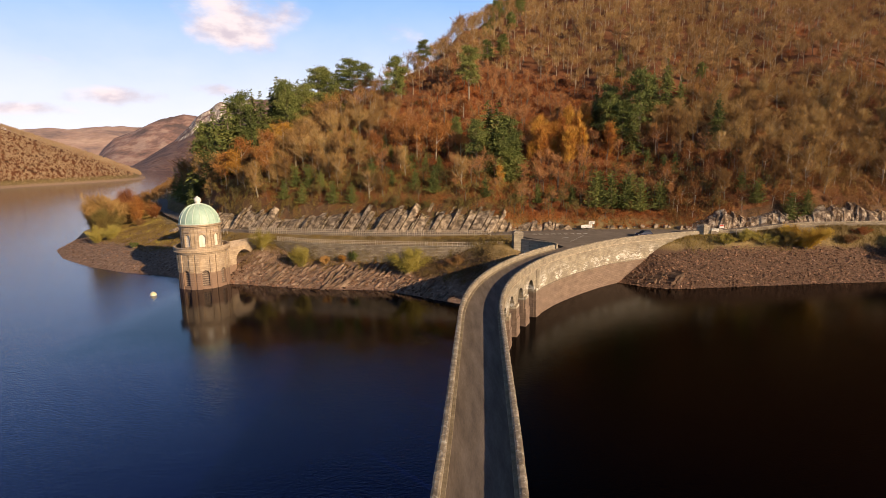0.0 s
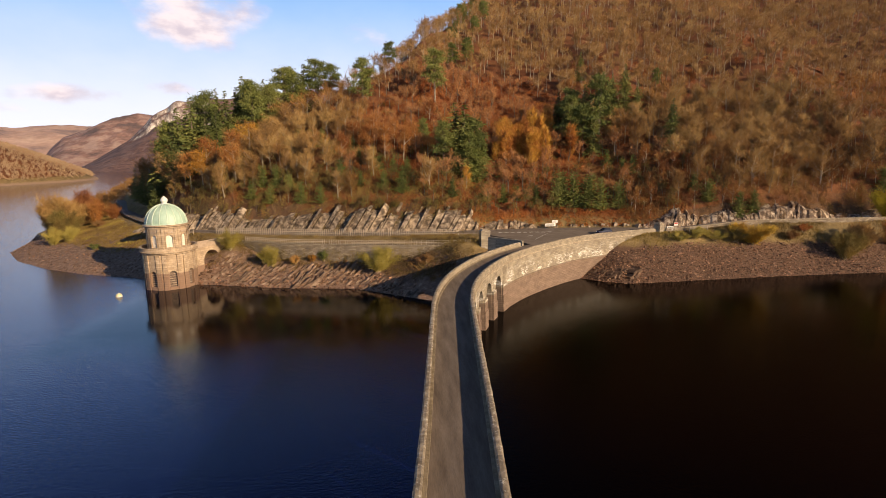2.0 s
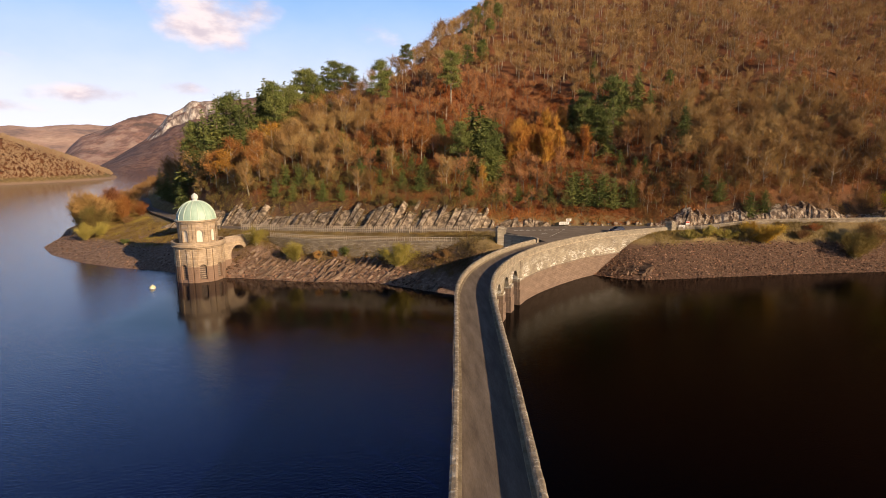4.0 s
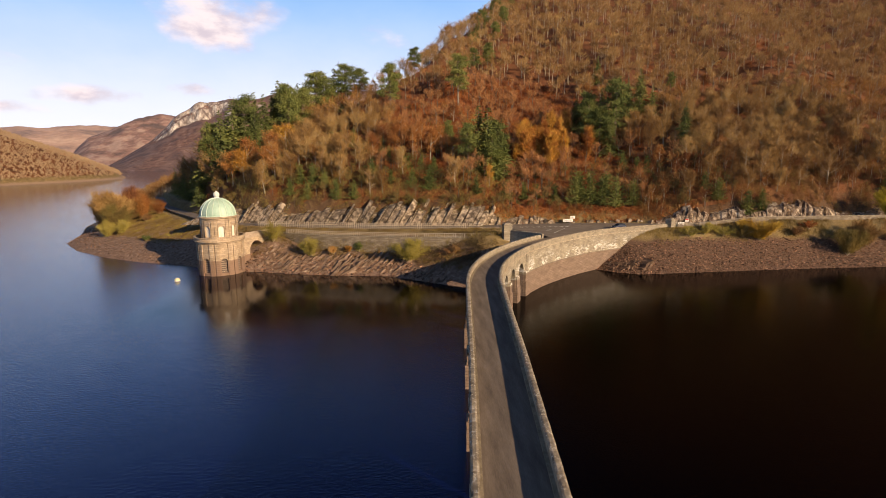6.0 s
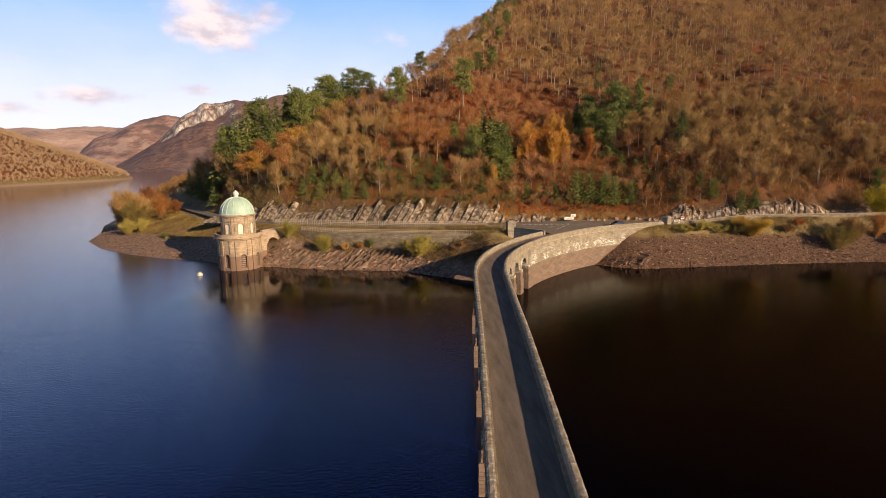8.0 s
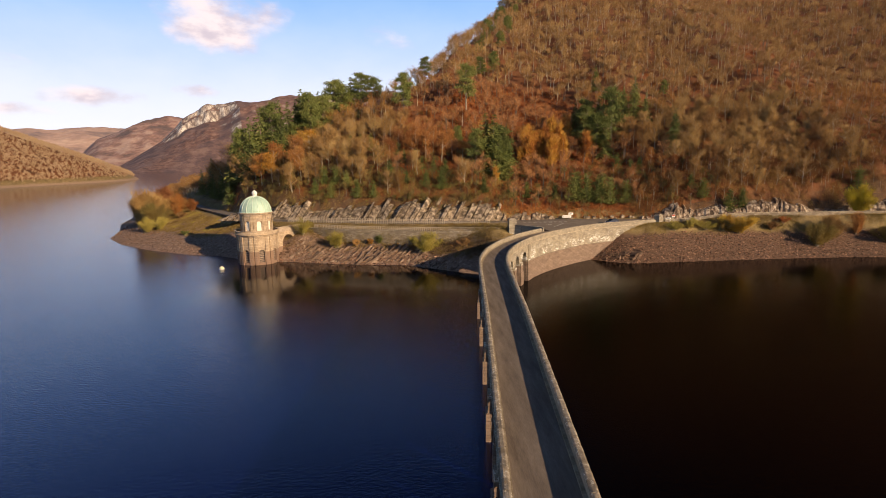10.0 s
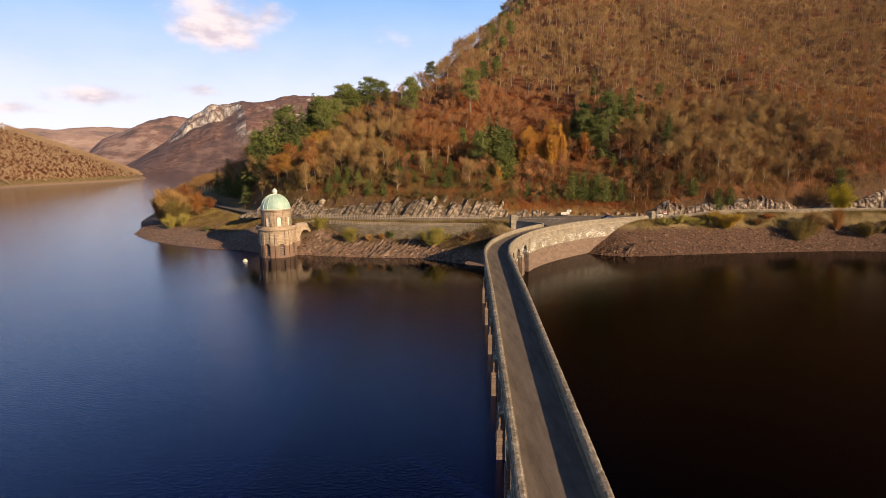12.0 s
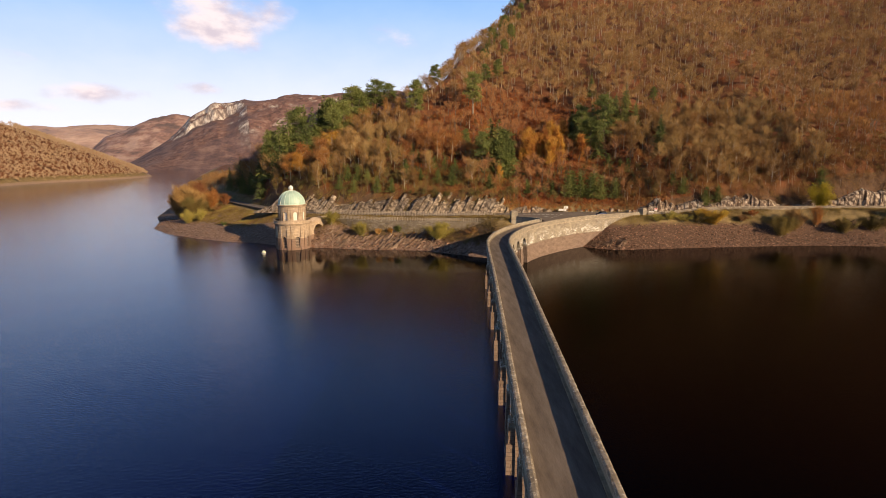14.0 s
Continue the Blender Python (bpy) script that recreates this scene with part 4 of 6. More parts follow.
def drum(radius, z0, z1, openings, w, sill, h, depth):
    """A drum wall of facets with recessed round-headed niches at the given bearings."""
    g = Geo()
    half = math.asin(w / 2 / radius)
    cuts = sorted(a % 360 for a in openings)
    for i, a in enumerate(cuts):
        nxt = cuts[(i + 1) % len(cuts)] + (360 if i == len(cuts) - 1 else 0)
        b0, b1 = radians(a) + half, radians(nxt) - half
        g.lathe([(radius, z0), (radius, z1)], 6, b0, b1)
        # over, under and within the opening
        c = radians(a)
        R = Matrix.Rotation(c + math.pi / 2, 3, "Z")

        def P(x, y, z):
            return tuple(R @ Vector((x, y, z)))
        ym = -radius * math.cos(half)
        arc = [(-w / 2 * math.cos(math.pi * k / 10), sill + h - w / 2 + w / 2 * math.sin(math.pi * k / 10)) for k in range(11)]
        edge = [(-w / 2, sill)] + arc + [(w / 2, sill)]
        n = len(edge)
        g.add([P(x, ym, z) for x, z in arc] + [P(x, ym, z1) for x, z in arc], [(k, k + 1, 11 + k + 1, 11 + k) for k in range(10)])
        g.add([P(-w / 2, ym, z0), P(w / 2, ym, z0), P(w / 2, ym, sill), P(-w / 2, ym, sill)], [(0, 1, 2, 3)])
        g.add([P(x, ym, z) for x, z in edge] + [P(x, ym + depth, z) for x, z in edge], [(k, n + k, n + k + 1, k + 1) for k in range(n - 1)] + [(0, n - 1, 2 * n - 1, n)])
    return g


BAYS = [FIRST + 45 * k for k in range(8)]
g = drum(6.0, -3.0, 8.5, BAYS, 1.7, 0.75, 3.9, 0.55)
g.lathe([(6.0, 8.5), (6.3, 8.65), (6.35, 8.95), (4.5, 9.0)], 48)
g.make("lower_drum", M["tower"], tower)
g = Geo().lathe([(6.1, 8.8), (6.7, 9.0), (6.78, 9.25), (6.6, 9.3), (6.6, 10.0), (6.74, 10.05), (6.74, 10.22), (6.22, 10.22), (6.22, 9.1)], 64)
g.make("balcony", M["tower"], tower, "projecting stone balcony ring")
g = drum(4.75, 9.0, 14.7, BAYS, 1.5, 10.2, 3.0, 0.35)
g.lathe([(4.75, 14.7), (4.95, 14.8), (4.95, 15.15)], 48)
g.make("upper_drum", M["tower"], tower)
g = Geo().lathe([(4.8, 15.05), (5.2, 15.15), (5.36, 15.3), (5.36, 15.55), (4.6, 15.66)], 64)
g.make("cornice", M["tower"], tower, "moulded stone cornice")


def band(r0, r1, z0, z1, a, width):
    """A curved pilaster between two radii at a bearing; width in metres."""
    da = width / r1
    return Geo().lathe([(r0, z0), (r1, z0), (r1, z1), (r0, z1)], 3, radians(a) - da / 2, radians(a) + da / 2)


def block_band(r0, r1, z0, z1, a, width, course=0.55):
    """A pilaster of courses with sunk joints, as one shell."""
    prof, z = [(r0, z0)], z0
    while z < z1 - 0.05:
        zz = min(z + course, z1)
        prof += [(r1 - 0.07, z + 0.01), (r1, z + 0.06), (r1, zz - 0.06), (r1 - 0.07, zz - 0.01)]
        z = zz
    prof.append((r0, z1))
    g = Geo().lathe(prof, 2, radians(a) - width / r1 / 2, radians(a) + width / r1 / 2)
    n = len(prof)
    g.f += [tuple(i * 3 for i in range(n))[::-1], tuple(i * 3 + 2 for i in range(n))]
    return g


for a in BAYS:
    for side in (-1, 1):
        block_band(5.85, 6.28, -2.5, 8.55, a + 22.5 + side * 7.2, 1.05).make("quoin", M["tower"], tower)
        band(4.6, 4.95, 9.3, 14.75, a + 22.5 + side * 5.5, 0.55).make("pilaster", M["tower"], tower)
    R = pose(0, 0, 0, 0, 0, a + 90)
    ob = arch_ring(1.7, 3.9, 0.28, 0.14, -5.93).make("surround", M["tower"], tower)
    ob.matrix_basis = R @ pose(0, 0, 0.75)
    v, f = arch_panel(1.68, 3.88, -5.42)
    ob = Geo().add(v, f).make("window", M["grille"], tower, "dark recessed grille")
    ob.matrix_basis = R @ pose(0, 0, 0.75)
    for k in range(6):
        b = Geo().box((-0.8, -5.5, 0.3 + 0.55 * k), (0.8, -5.44, 0.38 + 0.55 * k)).make("bar", M["stone_trim"], ob)
    ob = arch_ring(1.5, 3.0, 0.22, 0.12, -4.66).make("surround", M["tower"], tower)
    ob.matrix_basis = R @ pose(0, 0, 10.2)
    v, f = arch_panel(1.48, 2.98, -4.36)
    win = Geo().add(v, f).make("window", M["louvre"], tower, "white painted louvred panel")
    win.matrix_basis = R @ pose(0, 0, 10.2)
    for k in range(5):
        Geo().box((-0.7, -4.43, 0.2 + 0.5 * k), (0.7, -4.37, 0.28 + 0.5 * k)).make("slat", M["louvre"], win)
    Geo().box((-0.05, -4.45, 0.0), (0.05, -4.37, 2.9)).make("mullion", M["louvre"], win)
    g = Geo().box((-0.9, -4.86, 13.65), (0.9, -4.6, 14.05)).make("panel", M["stone_trim"], tower)
    g.matrix_basis = R
dome_profile = [(4.78 * math.cos(radians(a)), 15.6 + 4.75 * math.sin(radians(a))) for a in range(0, 90, 5)] + [(0.5, 20.33)]
dome = Geo().lathe(dome_profile, 64).make("dome", M["copper"], tower, "pale green weathered copper dome", True)
rib = Geo()
rows = []
for a in range(0, 88, 5):
    c, sn = math.cos(radians(a)), math.sin(radians(a))
    for dy, dr in ((-0.11, -0.02), (-0.09, 0.11), (0.09, 0.11), (0.11, -0.02)):
        rows.append(((4.78 + dr) * c, dy * (0.4 + 0.6 * c), 15.6 + (4.75 + dr) * sn))
rib.add(rows, [(i * 4 + k, i * 4 + k + 1, i * 4 + k + 5, i * 4 + k + 4) for i in range(len(rows) // 4 - 1) for k in range(3)])
rib_mesh = rib.data("rib", M["copper_pale"])
for k in range(16):
    ob = new("rib", rib_mesh)
    ob.parent = dome
    ob.matrix_basis = pose(0, 0, 0, 0, 0, FIRST + 22.5 * k)
g = Geo().lathe([(5.0, 15.55), (5.0, 15.72), (4.72, 15.8)], 64)
g.make("gutter_ring", M["copper_pale"], dome)
g = Geo().lathe([(0.95, 20.1), (0.95, 20.35), (0.62, 20.45), (0.58, 20.7), (0.72, 20.8), (0.85, 21.1), (0.8, 21.5), (0.55, 21.85), (0.25, 22.0), (0.18, 22.2), (0.0, 22.25)], 20)
g.make("finial", M["white"], tower, "white stone finial on the dome", True)


# ---- roads, walls and fences on the bank ----
def smooth_line(points, step=1.0):
    """Evenly spaced (x, y, nx, ny) along a rounded line through the points; n to its left."""
    p = np.array(points, float)
    t = np.r_[0, np.cumsum(np.hypot(*np.diff(p, axis=0).T))]
    u = np.arange(0, t[-1], 0.25)
    q = np.stack([np.interp(u, t, p[:, 0]), np.interp(u, t, p[:, 1])], 1)
    k = np.ones(25) / 25
    pad = np.concatenate([np.repeat(q[:1], 12, 0), q, np.repeat(q[-1:], 12, 0)])
    q = np.stack([np.convolve(pad[:, i], k, "valid") for i in (0, 1)], 1)
    t = np.r_[0, np.cumsum(np.hypot(*np.diff(q, axis=0).T))]
    n = max(2, int(t[-1] / step))
    u = np.linspace(0, t[-1], n + 1)
    q = np.stack([np.interp(u, t, q[:, 0]), np.interp(u, t, q[:, 1])], 1)
    d = np.gradient(q, axis=0)
    d /= np.hypot(d[:, 0], d[:, 1])[:, None]
    return [(x, y, -dy, dx) for (x, y), (dx, dy) in zip(q, d)]


road = empty("road", "narrow lakeside road of worn grey asphalt", "road", kind="structure")
MAIN = [(230, 113), (190, 132), (165, 138.5), (130, 140), (95, 139.5), (75, 139.5), (58, 143), (40, 144.5), (14, 142.3), (-13, 143.7), (-35, 148.3), (-51, 153), (-64, 156.5), (-74, 164), (-87, 180), (-104, 202), (-126, 236), (-150, 284)]
g = Geo()
g.sweep([(x, y, 9.98 + float(road_lift(x)), nx, ny) for x, y, nx, ny in smooth_line(MAIN, 2.0)], [(-2.7, -0.4), (-2.7, 0.0), (0, 0.05), (2.7, 0.0), (2.7, -0.4)])
g.make("carriageway", M["asphalt"], road)
top = [(x + 0.6 * nx, y + 0.6 * ny) for x, y, nx, ny, s in LINE[LEFT_END::6]] + [(66.4, 139), (56, 142), (24, 143), (19.5, 139), (21.5, 134), (26, 127.5)]
n = len(top)
g = Geo().add([(x, y, 10.012) for x, y in top] + [(x, y, 9.4) for x, y in top], [tuple(range(n))] + [(i, n + i, n + (i + 1) % n, (i + 1) % n) for i in range(n)])
g.make("junction", M["pale_asphalt"], road)


def stripe(x, y, length, width, turn):
    ob = Geo().box((-length / 2, -width / 2, 0), (length / 2, width / 2, 0.008)).make("road_marking", M["white"], road)
    ob.matrix_basis = pose(x, y, 10.04, 0, 0, turn)


for k in range(9):
    stripe(24.5 + 1.7 * k, 139.4 - 0.05 * k, 1.0, 0.3, -2)
    stripe(24.5 + 1.7 * k, 138.7 - 0.05 * k, 1.0, 0.3, -2)
for k in range(6):
    stripe(31.5 + 0.95 * k, 127.0 + 1.55 * k, 1.3, 0.16, 58)
tri = Geo().add([(0, 0, 0), (2.4, 0.5, 0), (2.4, -0.5, 0), (0.55, 0, 0.008), (2.1, 0.28, 0.008), (2.1, -0.28, 0.008)], [(0, 1, 4, 3), (1, 2, 5, 4), (2, 0, 3, 5)]).make("road_marking", M["white"], road, "hollow give-way triangle")
tri.matrix_basis = pose(30.0, 131.5, 10.03, 0, 0, 40)

# stone walls
wall_s = empty("retaining_wall", "rough grey stone retaining wall above the rocky shore", "wall", kind="structure")
LOW = [(-53, 146), (-46, 141.5), (-33, 135.0), (-12, 130.2), (2, 127.6), (10, 127.8), (17.2, 127.6)]
g = Geo()
g.sweep([(x, y, 0, nx, ny) for x, y, nx, ny in smooth_line(LOW, 1.0)], [(-0.55, 2.5), (-0.3, 8.75), (0.5, 8.75), (0.5, 2.5)])
g.make("wall_face", M["rubble"], wall_s)
g = Geo()
g.sweep([(x, y, 8.75, nx, ny) for x, y, nx, ny in smooth_line(LOW, 1.0)], [(-0.42, 0), (-0.42, 0.16), (0.55, 0.16), (0.55, 0)])
g.make("wall_cap", M["coping"], wall_s)
wall_e = empty("roadside_wall", "low pale stone wall along the lakeside road", "wall", kind="structure")
EAST = [(69, 135.3), (85, 135.8), (103, 136.4), (137, 136.8), (165, 135), (190, 128.5), (230, 109)]
g = Geo()
g.sweep([(x, y, float(road_lift(x)), nx, ny) for x, y, nx, ny in smooth_line(EAST, 1.5)], [(-0.25, 8.0), (-0.22, 10.75), (0.22, 10.75), (0.25, 8.0)])
g.make("wall_face", M["rubble"], wall_e)
g = Geo()
g.sweep([(x, y, 10.75 + float(road_lift(x)), nx, ny) for x, y, nx, ny in smooth_line(EAST, 1.5)], [(-0.32, 0), (-0.32, 0.16), (0.32, 0.16), (0.32, 0)])
g.make("wall_cap", M["coping"], wall_e)


def fence(label, line, z, height, pitch, mat):
    """Posts with two rails, one object a post."""
    ob = empty("railing", label, "railing")
    pts = smooth_line(line, pitch)
    post = Geo().box((-0.07, -0.07, -0.3), (0.07, 0.07, height), taper=0.01)
    post.box((-0.09, -0.09, height), (0.09, 0.09, height + 0.07))
    me = post.data("post", mat)
    for x, y, nx, ny in pts:
        p = new("post", me)
        p.parent = ob
        p.matrix_basis = pose(x, y, z, 0, 0, math.degrees(math.atan2(ny, nx)))
    for up in (0.25, 0.55, 0.92):
        g = Geo()
        g.sweep([(x, y, z + up * height, nx, ny) for x, y, nx, ny in pts], [(-0.045, -0.05), (-0.045, 0.05), (0.045, 0.05), (0.045, -0.05)])
        g.make("rail", mat, ob)
    return ob


fence("pale wooden railing with close posts beside the road", [(13.5, 138.2), (-13, 140.3), (-35, 145.2), (-51, 149.6), (-57, 150.6)], 9.85, 1.55, 0.62, M["rail"])
fence("weathered railing on top of the retaining wall", [(15.5, 127.8), (10, 127.9), (2, 127.7), (-12, 130.3), (-33, 135.1), (-46, 141.6)], 8.9, 1.15, 0.62, M["rail"])
fence("pale wooden railing above the shore road", [(-62, 150.2), (-68, 154), (-76, 161)], 9.85, 1.1, 1.6, M["rail"])


def stone_pier(x, y, w, z0, z1, turn, label):
    ob = empty("gate_pier", label, "gate pier", (x, y, 0))
    ob.rotation_euler = (0, 0, radians(turn))
    g = Geo()
    r = random.Random(int(x))
    z = z0
    while z < z1 - 0.1:
        h = min(0.5, z1 - z)
        k = w / 2 + r.uniform(-0.03, 0.03)
        b = Geo().box((-k, -k, z), (k, k, z + h - 0.02), taper=0.015).make("course", M["dam"], ob)
        z += h
    Geo().box((-w / 2 - 0.16, -w / 2 - 0.16, z1), (w / 2 + 0.16, w / 2 + 0.16, z1 + 0.22)).make("cap", M["coping"], ob)
    Geo().box((-w / 2 - 0.05, -w / 2 - 0.05, z1 + 0.22), (w / 2 + 0.05, w / 2 + 0.05, z1 + 0.62), taper=0.5).make("cap_top", M["coping"], ob)
    return ob


stone_pier(18.3, 127.0, 2.3, 5.5, 12.2, 5, "square stone gate pier at the parapet's end")
stone_pier(67.8, 135.4, 1.9, 5.0, 12.0, 30, "square stone pier ending the dam parapet")
g = Geo().box((69.2, 135.4, 8.5), (73.0, 135.9, 11.3))
tagged(g.make("end_wall", M["dam"]), "short stepped stone wall beside the pier", "wall")


# footbridge from the tower to the bank
bridge = empty("footbridge", "stone footbridge with a round arch, leading to the tower", "bridge")
A, B = Vector((TX + 3.7, TY + 3.5, 0)), Vector((-49.5, 145.0, 0))
along = (B - A).normalized()
across = Vector((-along.y, along.x, 0))
length = (B - A).length


def bridge_point(u, v, z):
    p = A + along * u + across * v
    return (p.x, p.y, z)


ARCH_C, ARCH_R, ARCH_S = length * 0.36, 2.5, 5.0
prof = [(0.0, 1.0), (ARCH_C - ARCH_R, 1.0)] + [(ARCH_C - ARCH_R * math.cos(math.pi * k / 14), ARCH_S + 2.5 * math.sin(math.pi * k / 14)) for k in range(15)] + [(ARCH_C + ARCH_R, 1.0), (length, 1.0)]
g = Geo()
for v, flip in ((-1.4, False), (1.4, True)):
    pts = [bridge_point(u, v, z) for u, z in prof] + [bridge_point(u, v, 8.8) for u, z in prof]
    n = len(prof)
    f = [(i, i + 1, n + i + 1, n + i) for i in range(n - 1)]
    g.add(pts, [q[::-1] for q in f] if flip else f)
n = len(prof)
g.add([bridge_point(u, -1.4, z) for u, z in prof] + [bridge_point(u, 1.4, z) for u, z in prof], [(i, n + i, n + i + 1, i + 1) for i in range(n - 1)])
g.make("arch_wall", M["tower"], bridge)
g = Geo()
for v0, v1, z0, z1 in ((-1.5, 1.5, 8.6, 8.85),):
    p = [bridge_point(u, v, z) for u in (-0.3, length) for v, z in ((v0, z0), (v1, z0), (v1, z1), (v0, z1))]
    g.add(p, [(0, 1, 2, 3), (7, 6, 5, 4), (0, 4, 5, 1), (1, 5, 6, 2), (2, 6, 7, 3), (3, 7, 4, 0)])
g.make("deck", M["stone_trim"], bridge)
for v0, v1 in ((-1.5, -1.2), (1.2, 1.5)):
    p = [bridge_point(u, v, z) for u in (-0.3, length) for v, z in ((v0, 8.85), (v1, 8.85), (v1, 9.75), (v0, 9.75))]
    Geo().add(p, [(0, 1, 2, 3), (7, 6, 5, 4), (0, 4, 5, 1), (1, 5, 6, 2), (2, 6, 7, 3), (3, 7, 4, 0)]).make("bridge_parapet", M["stone_trim"], bridge)


# ---- rock ----
def slab_mesh(seed, w, t, h, mat=None):
    """A rough upright plate of slate with broken edges."""
    r = random.Random(seed)
    g = Geo()
    rows = []
    for k in range(4):
        u = k / 3
        f = 1 - 0.35 * u ** 2
        rows += [(-w / 2 * f + r.uniform(-.14, .14) * w, -t / 2 + r.uniform(-.15, .15) * t, h * u + r.uniform(-.08, .08) * h), (w / 2 * f + r.uniform(-.14, .14) * w, -t / 2 + r.uniform(-.15, .15) * t, h * u + r.uniform(-.1, .1) * h),
                 (w / 2 * f + r.uniform(-.1, .1) * w, t / 2 + r.uniform(-.15, .15) * t, h * u + r.uniform(-.08, .08) * h), (-w / 2 * f + r.uniform(-.1, .1) * w, t / 2, h * u)]
    f = [(k * 4 + i, k * 4 + (i + 1) % 4, k * 4 + 4 + (i + 1) % 4, k * 4 + 4 + i) for k in range(3) for i in range(4)] + [(12, 13, 14, 15), (3, 2, 1, 0)]
    return g.add(rows, f).data("slab", mat or M["rock"])


LEDGES = [slab_mesh(60 + i, 1.0, 0.9 + 0.1 * i, 1.0, M["ledge_rock"]) for i in range(8)]
KNOLL = [slab_mesh(80 + i, 1.0, 0.9 + 0.1 * i, 1.0, M["knoll_rock"]) for i in range(8)]
SLABS = [slab_mesh(i, 1.0, 0.9 + 0.12 * i, 1.0) for i in range(8)]


def outcrop(label, spots, lean, size, tall, yaw=0.0, stock=None):
    """Tilted strata side by side; spots are (x, y, z, scale)."""
    ob = empty("rock_outcrop", label, "rock")
    for i, (x, y, z, k) in enumerate(spots):
        p = new("slab", (stock or SLABS)[i % 8])
        p.parent = ob
        a = lean + rng.uniform(-9, 9)
        p.matrix_basis = Matrix.LocRotScale((x, y, z), Euler((radians(rng.uniform(-22, -6)), radians(a), radians(yaw + rng.uniform(-14, 14)))), (size[0] * k * rng.uniform(0.6, 1.3), size[1] * k, tall * k * rng.uniform(0.7, 1.25)))
    return ob


def foot_y(x):
    f = sorted((p for p in FOOT[2:15]), key=lambda p: p[0])
    return float(np.interp(x, [p[0] for p in f], [p[1] for p in f]))


for x0, x1, step, rows in ((-80, -46, 1.1, 3), (-46, -14, 1.1, 3), (-14, 19, 1.0, 3)):
    spots = []
    for row in range(rows):
        x = x0
        while x < x1:
            d = 0.1 + 1.7 * row + rng.uniform(-0.5, 0.5)
            y = foot_y(x) + d
            if rng.uniform() < 0.12:
                spots.append((x, y, zat(x, y) - 1.9, rng.uniform(0.5, 1.2)))
            x += step * rng.uniform(0.6, 1.5)
    outcrop("tilted grey slate strata exposed in the road cutting", spots, 32, (1.25, 1.7), 3.4)


def slab_face(label, x0, x1, lean, low, more, mat, ends, deep, seed, crag=0.0, fine=1.0):
    """Tilted beds of rock: broad planes that stand one before another, parted by cracks and broken across by joints."""
    r = np.random.default_rng(seed)
    cols, beds = [], []
    x, reach = x0, 0.0
    while x < x1:
        w = r.choice([r.uniform(0.35, 0.8), r.uniform(0.8, 1.8), r.uniform(1.8, 3.6)], p=[0.35, 0.4, 0.25]) * fine
        reach = 0.35 * reach + r.uniform(0, deep)
        bed = (reach, r.uniform(-0.5, 0.9) * w * 0.45, r.uniform(0.72, 1.2), r.uniform(0.9, 2.4), r.integers(1 << 20))
        for q in (0.0, 0.09, 0.38, 0.7, 0.95):
            cols.append(x + w * q)
            beds.append((*bed, q))
        x += w
    nu = 17
    u = np.linspace(0, 1, nu)
    verts = np.zeros((nu, len(cols), 3))
    for j, (t, (out, tilt, share, joint, key, q)) in enumerate(zip(cols, beds)):
        tall = (low + more * float(value_noise(np.array([t / 7.0]), np.array([0.5]), 34)[0])) * share
        tall += crag * math.exp(-((t - 160) / 13) ** 2)
        tall *= min(max((t - ends[0]) / 8, 0.15), 1) * min(max((ends[1] - t) / 8, 0.15), 1)
        step = np.floor(tall * u / joint + (key % 97) / 97)
        jut = 0.45 * np.array([((int(key) + 7919 * int(v)) % 1013) / 1013 for v in step])
        crack = 1.3 if q == 0.0 else 0.0
        rx = t + lean * tall * u
        back = np.interp(rx, FEET_X, FEET_Y)
        verts[:, j, 0] = rx + r.uniform(-0.04, 0.04, nu)
        verts[:, j, 1] = back + 0.2 + 1.9 * u ** 1.5 * (1 + 0.12 * crag) + 9 * np.maximum(u - 0.82, 0) - (out + tilt * (q - 0.5) + jut) * (1 - 0.35 * u) + crack + r.uniform(-0.07, 0.07, nu)
        verts[:, j, 2] = 9.55 + float(road_lift(t)) + tall * u + r.uniform(-0.06, 0.06, nu)
    w = len(cols)
    i = np.arange(w * nu).reshape(nu, w)
    faces = np.stack([i[:-1, :-1], i[:-1, 1:], i[1:, 1:], i[1:, :-1]], -1).reshape(-1, 4)
    g = Geo().add(verts.reshape(-1, 3), faces.tolist())
    return tagged(g.make("rock_outcrop", mat), label, "rock")


FEET_X = np.arange(-100.0, 215.0)
FEET_Y = np.array([foot_y(v) for v in FEET_X])
for k, (x0, x1) in enumerate(((-84, -50), (-50, -17), (-17, 20))):
    slab_face("bare tan slate face of the road cutting", x0, x1, 0.62, 2.4, 4.6 if k == 0 else 7.8, M["rock"], (-85, 21), 2.3, 300 + k)
slab_face("low pale rock bank along the roadside", 19, 37, 0.5, 0.8, 2.6, M["rock"], (15, 41), 0.9, 320)
for k, (x0, x1) in enumerate(((66, 101), (101, 133), (133, 180))):
    slab_face("jagged pale rock face beside the lakeside road", x0, x1, 0.45, 0.3, 5.6, M["face_rock"], (65, 181), 1.3, 330 + k, 5.0 if k == 2 else 0.0, 0.6)
spots = []
for i in range(24):
    x = 22 + 46 * i / 24 + rng.uniform(-0.6, 0.6)
    y = foot_y(x) + rng.uniform(-0.3, 0.8)
    spots.append((x, y, zat(x, y) - 0.6, rng.uniform(0.5, 1.0)))
outcrop("row of low rock slabs along the roadside", spots, 12, (1.5, 1.4), 1.7)
